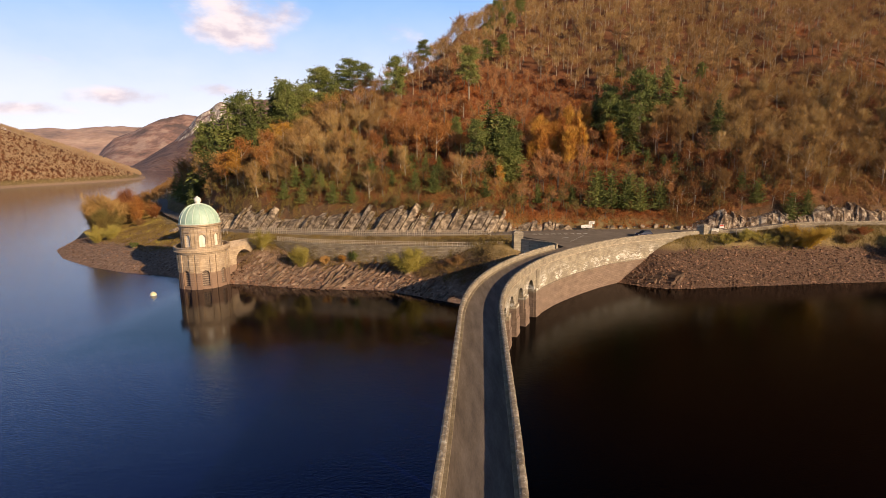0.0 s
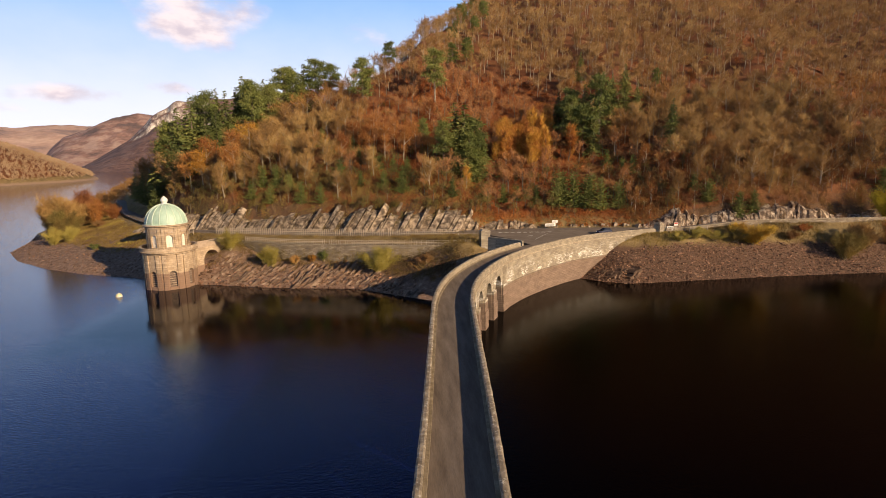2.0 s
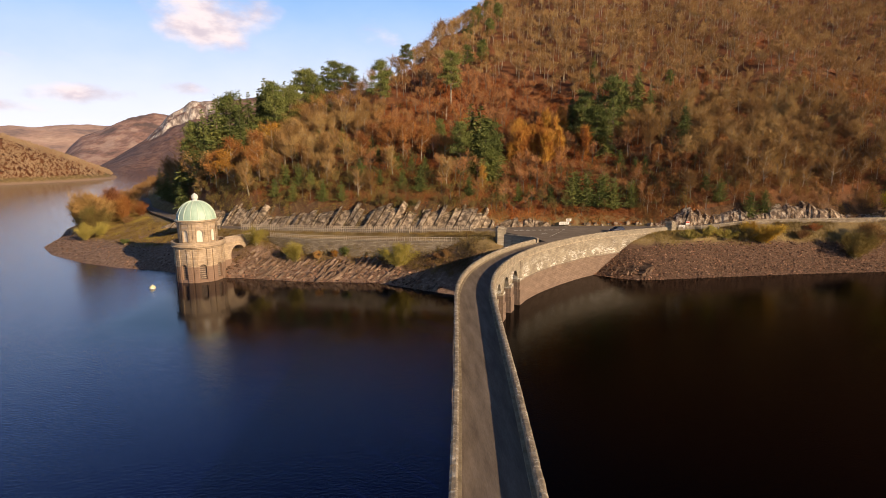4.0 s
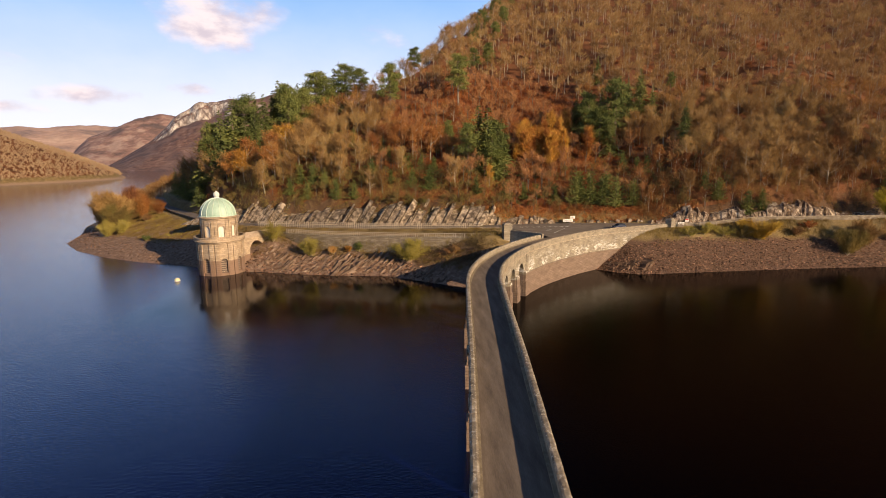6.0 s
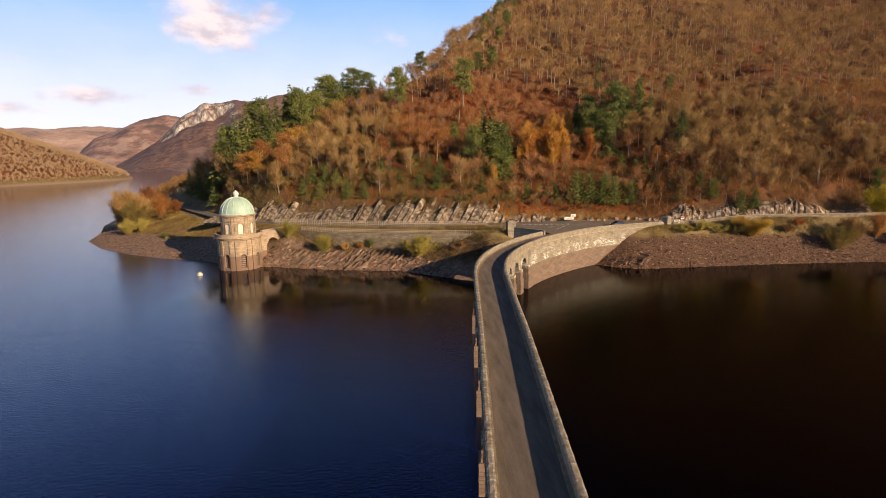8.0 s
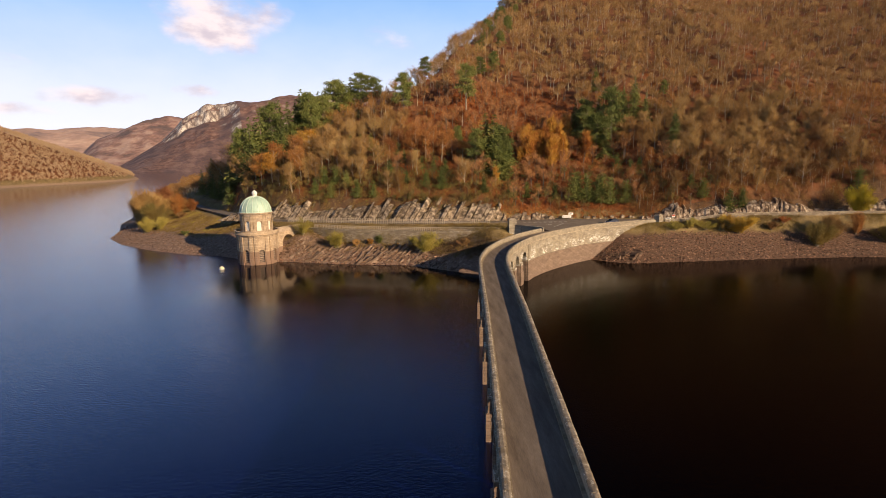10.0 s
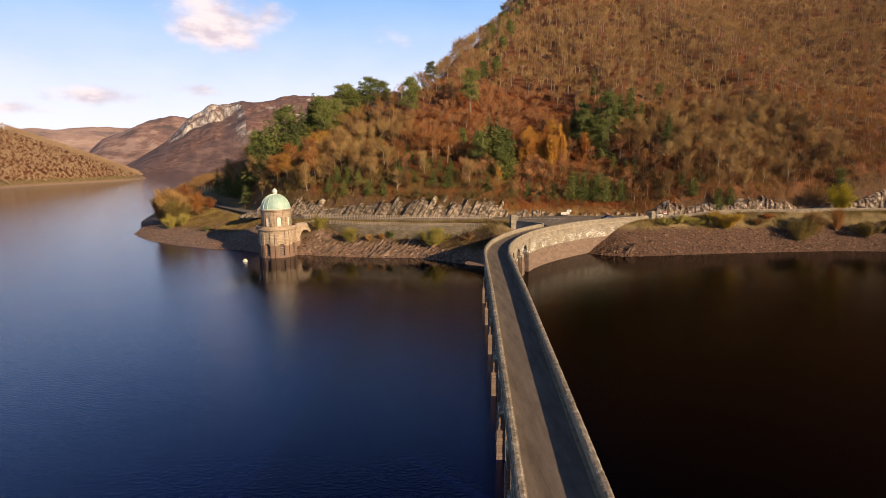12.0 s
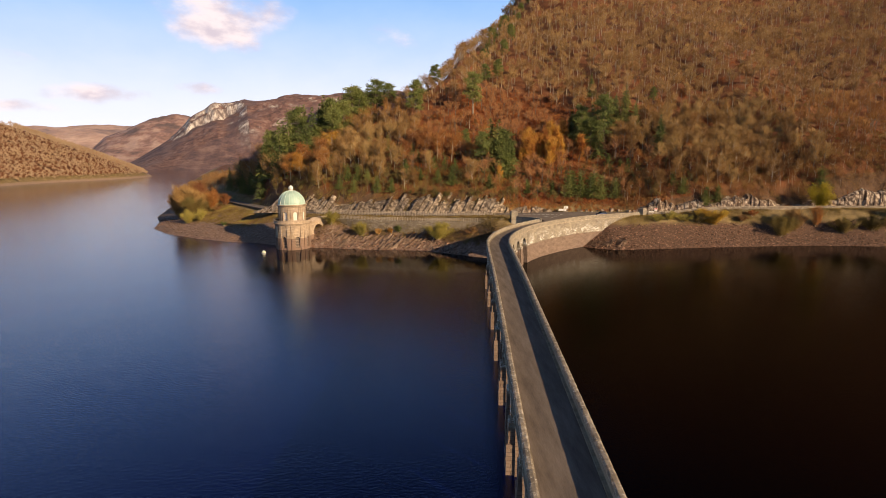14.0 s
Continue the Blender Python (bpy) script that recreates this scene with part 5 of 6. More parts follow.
for x0, x1 in ((-52, -34), (-34, -18), (-18, 0)):
    spots = []
    for i in range(140):
        x = rng.uniform(x0, x1)
        d = rng.uniform(0.3, 8.0)
        y = float(np.interp(x, [-52, -36, -25, -14, -8, 0], [129, 123.5, 121.5, 120, 115, 106])) + d
        if y < float(np.interp(x, [-53, -33, -12, 2], [146, 134, 129.2, 126.6])) - 0.5:
            spots.append((x, y, zat(x, y) - 0.8, rng.uniform(0.5, 1.15)))
    outcrop("brown slanting rock ledges along the drawn-down shore", spots, 54, (0.6, 1.5), 2.8, 12, LEDGES)
spots = []
for i in range(46):
    x = rng.uniform(44.5, 56)
    y = float(np.interp(x, [44, 47.5, 53, 56], [123.6, 120.4, 118.2, 118.3])) + rng.uniform(0.2, 4.5)
    spots.append((x, y, zat(x, y) - 1.0, rng.uniform(0.6, 1.1)))
outcrop("dark brown rock knoll at the waterline by the dam", spots, 58, (1.9, 1.7), 2.6, 30, KNOLL)


def pebbles(name, label, x, y, lo, hi, mat):
    """Loose stones, half sunk, in one mesh."""
    rr = np.random.default_rng(len(x))
    z = ground_z(x, y)
    cube = np.array([(-1, -1, -1), (1, -1, -1), (1, 1, -1), (-1, 1, -1), (-1, -1, 1), (1, -1, 1), (1, 1, 1), (-1, 1, 1)], float)
    quads = np.array([(0, 3, 2, 1), (4, 5, 6, 7), (0, 1, 5, 4), (1, 2, 6, 5), (2, 3, 7, 6), (3, 0, 4, 7)])
    n = len(x)
    s = rr.uniform(lo, hi, (n, 1, 1)) * rr.uniform(0.6, 1.2, (n, 1, 3)) * np.array([1, 1, 0.65]) / 2
    v = cube[None] * s * rr.uniform(0.65, 1.1, (n, 8, 3))
    a = rr.uniform(0, 6.28, n)
    b = rr.uniform(-0.35, 0.35, n)
    ca, sa2, cb, sb = np.cos(a)[:, None], np.sin(a)[:, None], np.cos(b)[:, None], np.sin(b)[:, None]
    vx, vy, vz = v[..., 0], v[..., 1], v[..., 2]
    vx, vz = vx * cb + vz * sb, -vx * sb + vz * cb
    v = np.stack([vx * ca - vy * sa2 + x[:, None], vx * sa2 + vy * ca + y[:, None], vz + (z + 0.04)[:, None]], -1)
    me = bpy.data.meshes.new(name)
    me.from_pydata(v.reshape(-1, 3).tolist(), [], (quads[None] + 8 * np.arange(n)[:, None, None]).reshape(-1, 4).tolist())
    me.materials.append(mat)
    me.update()
    return tagged(new(name, me), label, "stones", kind="stuff")


def scatter(x0, x1, y0, y1, step, keep):
    """Jittered grid points of an area that pass keep(x, y)."""
    gx, gy = np.meshgrid(np.arange(x0, x1, step), np.arange(y0, y1, step))
    x = gx.ravel() + rng.uniform(-0.45, 0.45, gx.size) * step
    y = gy.ravel() + rng.uniform(-0.45, 0.45, gx.size) * step
    k = keep(x, y)
    return x[k], y[k]


def shore_band(lo, hi):
    return lambda x, y: (lambda d: (d > lo) & (d < hi))(inside_by(x, y, SHORE))


x, y = scatter(41, 185, 112, 131, 0.49, shore_band(-0.3, 10.6))
pebbles("riprap", "heaped reddish-brown boulders of the reservoir bank", x, y, 0.16, 0.62, M["shingle"])
x, y = scatter(-64, -2, 104, 140, 0.85, shore_band(-0.3, 7.5))
pebbles("shore_rubble", "brown rock rubble on the drawn-down shore", x, y, 0.25, 0.8, M["shingle"])
x, y = scatter(-150, -62, 128, 215, 1.3, shore_band(-0.3, 12))
pebbles("headland_stones", "scattered stones on the bare headland shore", x, y, 0.2, 0.55, M["shingle"])

# ---- small things ----
buoy = empty("buoy", "round pale yellow mooring buoy afloat near the tower", "buoy", (-67.7, 118.3, 0))
Geo().lathe([(0.0, -0.4), (0.45, -0.3), (0.68, 0.0), (0.7, 0.25), (0.58, 0.55), (0.3, 0.75), (0.0, 0.8)], 20).make("float", M["buoy"], buoy, smooth=True)
Geo().lathe([(0.72, 0.0), (0.76, 0.08), (0.72, 0.16)], 20).make("band", M["white"], buoy)
Geo().lathe([(0.0, 0.78), (0.1, 0.78), (0.1, 0.95), (0.0, 0.95)], 8).make("ring", M["white"], buoy)

sign = empty("road_sign", "two white direction boards, one above the other, on posts", "road sign", (41.2, 147.2, 9.95))
sign.rotation_euler = (0, 0, radians(8))
for x, w, z0, h in ((-0.5, 3.2, 0.5, 0.85), (0.9, 1.7, 1.45, 0.8)):
    Geo().box((x - w / 2, -0.03, z0), (x + w / 2, 0.03, z0 + h)).make("board", M["white"], sign)
    for k in range(2):
        Geo().box((x - w / 2 + 0.2, -0.04, z0 + 0.18 + 0.28 * k), (x + w / 2 - 0.5 + 0.12 * k, -0.031, z0 + 0.28 + 0.28 * k)).make("text_bar", M["iron"], sign)
    for px in (x - 0.6, x + 0.6):
        Geo().tube([(px, 0.07, -0.3), (px, 0.07, z0 + h)], [0.045, 0.045], 8).make("post", M["iron"], sign)

notice = empty("notice_board", "white notice panel on the wall by the pier", "sign", (70.9, 135.2, 10.3))
Geo().box((-0.9, -0.05, 0.25), (0.9, 0.0, 1.15)).make("board", M["white"], notice)
Geo().box((-0.7, -0.06, 0.75), (0.7, -0.051, 0.9)).make("text_bar", M["iron"], notice)
warn = empty("warning_sign", "small red and white warning sign on a post", "road sign", (73.2, 136.5, 9.9))
Geo().tube([(0, 0, -0.3), (0, 0, 2.4)], [0.05, 0.05], 8).make("post", M["iron"], warn)
Geo().box((-0.55, -0.08, 1.5), (0.55, -0.03, 2.4)).make("board", M["white"], warn)
Geo().box((-0.5, -0.09, 1.95), (0.5, -0.081, 2.35)).make("red_panel", M["red"], warn)
gate = empty("field_gate", "weathered timber gate and rails on the grass bank", "gate", (78.5, 134.2, zat(78.5, 134.2)))
for k in range(5):
    Geo().box((-2.4, -0.03, 0.3 + 0.2 * k), (2.4, 0.03, 0.38 + 0.2 * k)).make("bar", M["rail"], gate)
for x in (-2.5, 0, 2.5):
    Geo().box((x - 0.08, -0.08, -0.4), (x + 0.08, 0.08, 1.4)).make("post", M["rail"], gate)


def make_car(x, y, z, turn):
    car = empty("car", "dark blue hatchback car on the lakeside road", "car", (x, y, z))
    car.rotation_euler = (0, 0, radians(turn))
    side = [(-2.05, 0.35), (-2.1, 0.75), (-1.95, 0.98), (-1.0, 1.02), (0.9, 1.0), (1.75, 0.88), (2.05, 0.7), (2.1, 0.4), (2.0, 0.28), (-1.95, 0.28)]
    n = len(side)
    g = Geo().add([(u, v * (0.86 - 0.06 * (w > 0.9)), w) for v in (-1, 1) for u, w in side], [tuple(range(n)), tuple(range(n, 2 * n))[::-1]] + [(i, n + i, n + (i + 1) % n, (i + 1) % n) for i in range(n)])
    g.make("body", M["car_paint"], car)
    cab = [(-1.9, 0.98), (-1.55, 1.42), (0.2, 1.46), (1.05, 0.99)]
    g = Geo().add([(u, v * (0.78 if w < 1.2 else 0.62), w) for v in (-1, 1) for u, w in cab], [(0, 1, 2, 3), (7, 6, 5, 4)] + [(i, 4 + i, 4 + (i + 1) % 4, (i + 1) % 4) for i in range(4)])
    g.make("windows", M["glass"], car, "dark car glass")
    Geo().box((-1.5, -0.6, 1.44), (0.2, 0.6, 1.5), taper=0.05).make("roof", M["car_paint"], car)
    for wx in (-1.3, 1.3):
        for wy in (-0.8, 0.8):
            w = Geo().tube([(wx, wy - 0.1, 0.32), (wx, wy + 0.1, 0.32)], [0.32, 0.32], 16).make("wheel", M["tyre"], car)
            Geo().tube([(wx, wy - 0.11, 0.32), (wx, wy + 0.11, 0.32)], [0.19, 0.19], 12).make("rim", M["iron"], w)
    for wy in (-0.6, 0.6):
        Geo().box((2.02, wy - 0.16, 0.6), (2.1, wy + 0.16, 0.74)).make("headlight", M["white"], car)
    return car


make_car(51.6, 133.2, 10.03, 200)



# ---- vegetation ----
def tris_about(centres, size, r, flat=1.0, stretch=1.0):
    """Small triangles of random turn at the given points."""
    n = len(centres)
    a = r.normal(size=(n, 3))
    a /= np.linalg.norm(a, axis=1)[:, None]
    b = np.cross(a, r.normal(size=(n, 3)))
    b /= np.linalg.norm(b, axis=1)[:, None]
    b[:, 2] *= flat
    k = (size * r.uniform(0.6, 1.4, n))[:, None]
    return np.stack([centres - a * k * 0.5 * stretch - b * k * 0.3, centres + a * k * 0.5 * stretch, centres + b * k * 0.5 - a * k * 0.15], 1)


def slivers(starts, ways, length, width, r):
    """Thin twigs from the given points along the given ways."""
    n = len(starts)
    side = np.cross(ways, r.normal(size=(n, 3)))
    side /= np.linalg.norm(side, axis=1)[:, None] + 1e-9
    k = (length * r.uniform(0.5, 1.5, n))[:, None]
    return np.stack([starts - side * width / 2, starts + side * width / 2, starts + ways * k], 1)


def limb_tree(r, height, spread, limbs, start=0.3, lean=0.08, rise=(0.35, 1.15)):
    """Trunk and limbs as tubes; also the limbs' points, for the crown."""
    g = Geo()
    top = np.array([r.normal() * lean * height, r.normal() * lean * height, height * 0.9])
    bend = np.array([r.normal() * 0.03 * height, r.normal() * 0.03 * height, height * 0.45])
    g.tube([(0, 0, -0.6), bend, top], [0.022 * height, 0.015 * height, 0.004 * height], 5)
    tips = []
    for i in range(limbs):
        u = start + (0.92 - start) * (i + r.uniform(0, 1)) / limbs
        base = bend * (u / 0.5) if u < 0.5 else bend + (top - bend) * ((u - 0.5) / 0.5)
        a = r.uniform(0, 2 * math.pi)
        reach = spread * (1.0 - 0.55 * abs(u - 0.45) / 0.55) * r.uniform(0.6, 1.1)
        end = base + np.array([math.cos(a) * reach, math.sin(a) * reach, reach * r.uniform(*rise)])
        mid = (base + end) / 2 + np.array([0, 0, -0.08 * reach]) + r.normal(size=3) * 0.06 * reach
        g.tube([base, mid, end], [0.011 * height, 0.008 * height, 0.003 * height], 4)
        tips.append((base, mid, end))
    tips.append((bend, (bend + top) / 2, top))
    return g, tips


def bare_crown(r, tips, height, count, leafy=0.0, wide=0.016):
    """A haze of twigs that leave the limbs upward and outward."""
    t = [tips[i] for i in r.integers(0, len(tips), count)]
    u = r.uniform(0.15, 1.0, count)[:, None]
    base, mid, end = (np.array([p[i] for p in t]) for i in range(3))
    p = (1 - u) ** 2 * base + 2 * u * (1 - u) * mid + u ** 2 * end + r.normal(size=(count, 3)) * 0.045 * height
    w = (end - base) / (np.linalg.norm(end - base, axis=1)[:, None] + 1e-6) * 0.7 + r.normal(size=(count, 3)) * 0.6 + np.array([0, 0, 0.3])
    w /= np.linalg.norm(w, axis=1)[:, None]
    out = slivers(p, w, 0.15 * height, wide * height, r)
    if leafy:
        k = int(count * leafy)
        out = np.concatenate([out, tris_about((p + w * 0.07 * height)[:k], 0.04 * height, r)])
    return out


def leaf_crown(r, tips, height, count, size, blob=0.12):
    """Clumps of leaves along the outer limbs, with gaps between."""
    t = [tips[i] for i in r.integers(0, len(tips), count)]
    u = r.choice([0.45, 0.7, 0.85, 1.0], count)[:, None]
    base, mid, end = (np.array([p[i] for p in t]) for i in range(3))
    p = (1 - u) ** 2 * base + 2 * u * (1 - u) * mid + u ** 2 * end
    p = p + r.normal(size=(count, 3)) * blob * height * np.array([1, 1, 0.7]) * 0.6
    return tris_about(p, np.full(count, size), r)


def conifer_crown(r, height, width, layers, start, droop=0.35, power=0.85, per=6, wide=0.02, gaps=0.14):
    """Whorls of boughs, each a feather of short sprays on both sides."""
    roots, ways, sizes = [], [], []
    for i in range(layers):
        u = i / (layers - 1)
        z = height * (start + (1 - start) * u)
        reach = width * (1 - u) ** power * r.uniform(0.8, 1.12) + 0.02 * height
        n = max(4, int(7 * (1 - u) + 4))
        for k in range(n):
            if r.uniform() < gaps:
                continue
            a = 2 * math.pi * (k + r.uniform(-0.4, 0.4)) / n + i
            L = reach * r.uniform(0.55, 1.15)
            way, side = np.array([math.cos(a), math.sin(a), 0]), np.array([-math.sin(a), math.cos(a), 0])
            root = np.array([0, 0, z + r.uniform(-0.02, 0.02) * height])
            for q in np.linspace(0.12, 1.0, per):
                p = root + way * L * q + np.array([0, 0, 0.12 * L * q - droop * L * q * q])
                for s in (-1, 1):
                    roots.append(p)
                    ways.append(way * 0.75 + side * s * (1.0 - 0.5 * q) + np.array([0, 0, -0.4 * droop]) + r.normal(size=3) * 0.22)
                    sizes.append(0.3 * L * (1.15 - 0.5 * q) + 0.014 * height)
    ways = np.array(ways)
    ways /= np.linalg.norm(ways, axis=1)[:, None]
    return slivers(np.array(roots), ways, np.array(sizes), wide * height, r)


def tree_kind(name, seed, height, kind):
    """Builds one tree at the origin: an Empty with its trunk and its crown."""
    r = np.random.default_rng(seed)
    if kind in ("bare", "birch"):
        g, tips = limb_tree(r, height, 0.27 * height, 14, 0.24, 0.05, (0.6, 1.5))
        crown = tri_mesh("crown", bare_crown(r, tips, height, 860, 0.0, 0.009), M["tan_twigs"] if kind == "birch" or seed % 4 != 1 else M["pale_twigs"])
        bark = M["pale_bark"] if kind == "birch" or seed % 2 else M["bark"]
    elif kind in ("rust", "gold"):
        g, tips = limb_tree(r, height, 0.27 * height, 10, 0.25, 0.04)
        v = np.concatenate([leaf_crown(r, tips, height, 1300, 0.032 * height), bare_crown(r, tips, height, 260, 0.0, 0.01)])
        crown = tri_mesh("crown", v, M[kind])
        bark = M["pale_bark"]
    elif kind == "larch":
        g, tips = limb_tree(r, height, 0.17 * height, 18, 0.1, 0.02, (0.5, 1.6))
        crown = tri_mesh("crown", bare_crown(r, tips, height, 1100, 0.0, 0.012), M["larch"])
        bark = M["bark"]
    elif kind == "spruce":
        g = Geo().tube([(0, 0, -0.6), (0, 0, height * 0.5), (0, 0, height * 0.98)], [0.018 * height, 0.012 * height, 0.002 * height], 6)
        inner = np.stack([r.normal(size=300) * 0.035 * height, r.normal(size=300) * 0.035 * height, r.uniform(0.15, 0.8, 300) * height], 1)
        crown = tri_mesh("crown", np.concatenate([conifer_crown(r, height, 0.22 * height, 27, 0.1), tris_about(inner, np.full(300, 0.035 * height), r)]), M["spruce"])
        bark = M["bark"]
    elif kind == "young":  # a bushy young pine, green to the ground
        g = Geo().tube([(0, 0, -0.5), (0, 0, height * 0.95)], [0.02 * height, 0.003 * height], 5)
        inner = np.stack([r.normal(size=700) * 0.085 * height, r.normal(size=700) * 0.085 * height, r.uniform(0.03, 0.8, 700) * height], 1)
        inner[:, :2] *= (1.15 - inner[:, 2:] / height)
        crown = tri_mesh("crown", np.concatenate([conifer_crown(r, height, 0.31 * height, 15, 0.02, -0.2, 0.5, 6, 0.034, 0.2), tris_about(inner, np.full(700, 0.036 * height), r)]), M["pine"])
        bark = M["bark"]
    else:  # pine: a bare stem below an uneven crown of needle clumps
        g = Geo().tube([(0, 0, -0.6), (0.02 * height, 0, height * 0.5), (0, 0.02 * height, height * 0.97)], [0.02 * height, 0.013 * height, 0.003 * height], 6)
        c = []
        for k in range(46):
            u = 0.34 + 0.64 * (k + r.uniform(-2, 3)) / 46
            a, reach = r.uniform(0, 6.28), height * 0.24 * (1.06 - u) ** 0.5 * r.uniform(0.4, 1.15)
            c.append((reach * math.cos(a), reach * math.sin(a), height * (u + 0.1 * reach / height)))
            g.tube([(0, 0, height * (u - 0.04)), c[-1]], [0.006 * height, 0.002 * height], 4)
        c = np.array(c)
        p = c[r.integers(0, len(c), 4200)] + r.normal(size=(4200, 3)) * np.array([0.042, 0.042, 0.02]) * height
        w = r.normal(size=(4200, 3)) + np.array([0, 0, 0.6])
        crown = tri_mesh("crown", slivers(p, w / np.linalg.norm(w, axis=1)[:, None], 0.042 * height, 0.013 * height, r), M["pine"])
        bark = M["bark"]
    return g.data("trunk", bark), crown


KINDS = {}
for kind, base, n in (("bare", 10, 6), ("birch", 9, 3), ("rust", 10, 3), ("gold", 10, 2), ("larch", 10, 4), ("spruce", 16, 3), ("pine", 14, 3), ("young", 8, 3)):
    KINDS[kind] = [(base, *tree_kind(kind, 11 + 7 * i + len(kind), base, kind)) for i in range(n)]
LABELS = {"bare": ("bare_tree", "leafless grey-brown broadleaf tree on the wooded slope"), "birch": ("birch_tree", "pale-stemmed birch tree with thin brown twigs"),
          "rust": ("autumn_tree", "broadleaf tree in rusty orange autumn leaf"), "gold": ("golden_birch", "birch tree with bright golden autumn leaves"),
          "larch": ("larch_tree", "slender larch tree with golden needles"), "spruce": ("spruce_tree", "dark green conical spruce tree on the slope"),
          "young": ("young_pine", "bushy young pine tree, green to the ground"),
          "pine": ("pine_tree", "green pine tree with a bare lower stem")}
planted = []


def plant(kind, x, y, height, i=0, wide=1.0):
    base, trunk, crown = KINDS[kind][i % len(KINDS[kind])]
    name, label = LABELS[kind]
    ob = empty(name, label, "tree", group=name.replace("_", " ") + "s on the slope")
    for nm, me in (("trunk", trunk), ("crown", crown)):
        p = new(nm, me)
        p.parent = ob
    k = height / base
    ob.matrix_basis = Matrix.LocRotScale((x, y, zat(x, y) - 0.1), Euler((0, 0, rng.uniform(0, 6.28))), (k * wide, k * wide, k))
    planted.append((x, y))
    return ob


for i, (x, y, h) in enumerate([(-86, 192, 24), (-79.3, 187, 25), (-76, 191, 25), (-73.2, 197, 25), (-71, 203, 24), (-66.5, 199, 22), (-62.4, 206, 25), (-57.7, 201, 23), (-56, 213, 21), (-68, 192, 19),
                               (-113, 231.6, 19), (-126, 250, 14), (60.6, 195, 20), (64.9, 192.4, 21), (69, 187.8, 26), (83.4, 201, 19), (80.4, 206, 15), (87.7, 199, 13), (89.8, 175, 16), (77, 236, 13)]):
    plant("pine" if i in (3, 7, 12, 14) else "spruce", x, y, h, i, 1.0)
for i, (x, y, h) in enumerate([(-83, 190, 22), (-76, 198, 23), (-64, 204, 22), (-60, 210, 21), (-71, 190, 18), (-80, 197, 22), (-53, 208, 19)]):
    plant("spruce" if i % 3 else "pine", x, y, h, i + 1, 1.15)
for i, (x, y, h) in enumerate([(45.2, 155.5, 11), (49.8, 155, 11), (53.6, 154.4, 10), (57.9, 153.5, 10), (63.3, 153, 9), (38.8, 157, 6), (73, 166.5, 6.5), (67, 173.6, 7.3), (71, 170, 5.5), (47.5, 158.5, 9), (56, 157.5, 9),
                               (-92, 196, 14), (-100, 208, 13), (-90, 190, 12), (-108, 219, 12), (66, 184, 15), (57, 199, 17)]):
    plant("young" if i < 11 else "spruce", x, y, h, i, 1.0 if i < 11 else 1.2)
for i, (x, y, h) in enumerate([(-52, 230, 22), (-48.3, 231, 19), (-43.9, 233, 20), (-39, 234, 20), (-33, 236, 15), (-17.5, 212, 20), (11, 216, 21), (10.5, 163, 15), (104, 219, 9), (59, 190, 19), (63, 187, 18), (4.7, 181, 9),
                               (-60, 218, 17), (-66, 212, 17), (30, 270, 14), (38, 300, 13), (47, 330, 14), (22, 262, 13), (-8, 244, 14)]):
    plant("spruce" if i in (2, 12, 13) else "pine", x, y, h, i, 1.35 if i < 5 else 1.1)
for i, (x, y, h) in enumerate([(17.2, 164.5, 22), (20.0, 166.0, 19), (14.4, 166.5, 20), (18.4, 162.6, 15), (22.5, 168.5, 17)]):
    plant("pine" if i % 2 else "spruce", x, y, h, i, 1.15 if i % 2 else 1.35)
for i, (x, y, h) in enumerate([(14.6, 163.2, 12), (20.2, 163.8, 13), (17.4, 162.4, 10)]):
    plant("young", x, y, h, i, 0.95)
for i, (x, y, h) in enumerate([(-21, 158.5, 8), (-32.5, 156, 7), (-26.7, 155, 6), (-2.4, 154, 8), (-8, 155, 6.5), (22.4, 156, 6), (95.8, 144, 8), (101, 145, 7), (143, 147, 8.5), (28.4, 157, 6), (12.4, 152.5, 6),
                               (-42.3, 158.5, 6), (-48.5, 161, 6), (-15, 157, 5), (-37, 160, 6), (33, 158, 5), (85, 150, 6), (88, 147, 7)]):
    plant("young", x, y, h, i, 1.1)
for i in range(22):
    plant("young", -52 + 76 * ((i * 0.618 + 0.2) % 1), 158 + 30 * ((i * 0.755 + 0.1) % 1), 4 + 3.2 * ((i * 0.37) % 1), i, 1.05)
for i, (x, y, h) in enumerate([(-67.6, 174.4, 12), (-56.2, 189, 12), (17.2, 157.5, 8), (-124, 212, 8)]):
    plant("gold", x, y, h, i, (1, 1.25, 0.6, 1)[i])
for i, (x, y, h) in enumerate([(-72.5, 177, 13), (-55, 168, 13), (-8, 170, 13), (-13, 174, 12), (-2, 169, 12), (-18.7, 179, 11), (67.8, 188.8, 8), (6, 169, 9), (78, 168, 8), (-60, 181, 13), (-69, 183, 13), (-12, 182, 11),
                               (-5, 178, 11), (-22, 172, 10), (2, 176, 10), (97, 163, 9), (84, 160, 7), (112, 190, 8), (120, 222, 8), (36, 201, 8), (22, 205, 8), (28, 198, 8), (8, 202, 8), (15, 196, 7), (45, 210, 8)]):
    plant("rust", x, y, h, i)
for i in range(44):
    x, y = 40 + 5.2 * rng.normal(), 187 + 5.5 * rng.normal()
    plant("larch", x, y, rng.uniform(7, 13.5), i, rng.uniform(0.75, 1.05))
for i, (x, y, h) in enumerate([(-101, 213, 18), (-93, 203, 17), (-83, 189, 16), (-110, 226, 17), (-118, 244, 15), (-105, 226, 16)]):
    plant("bare", x, y, h, i, 1.25)


MAIN_STRIP = [(-76, 160), (-92, 182), (-109, 204), (-131, 238), (-150, 275), (-146, 278), (-121, 235), (-99, 200), (-82, 178), (-70, 162)]


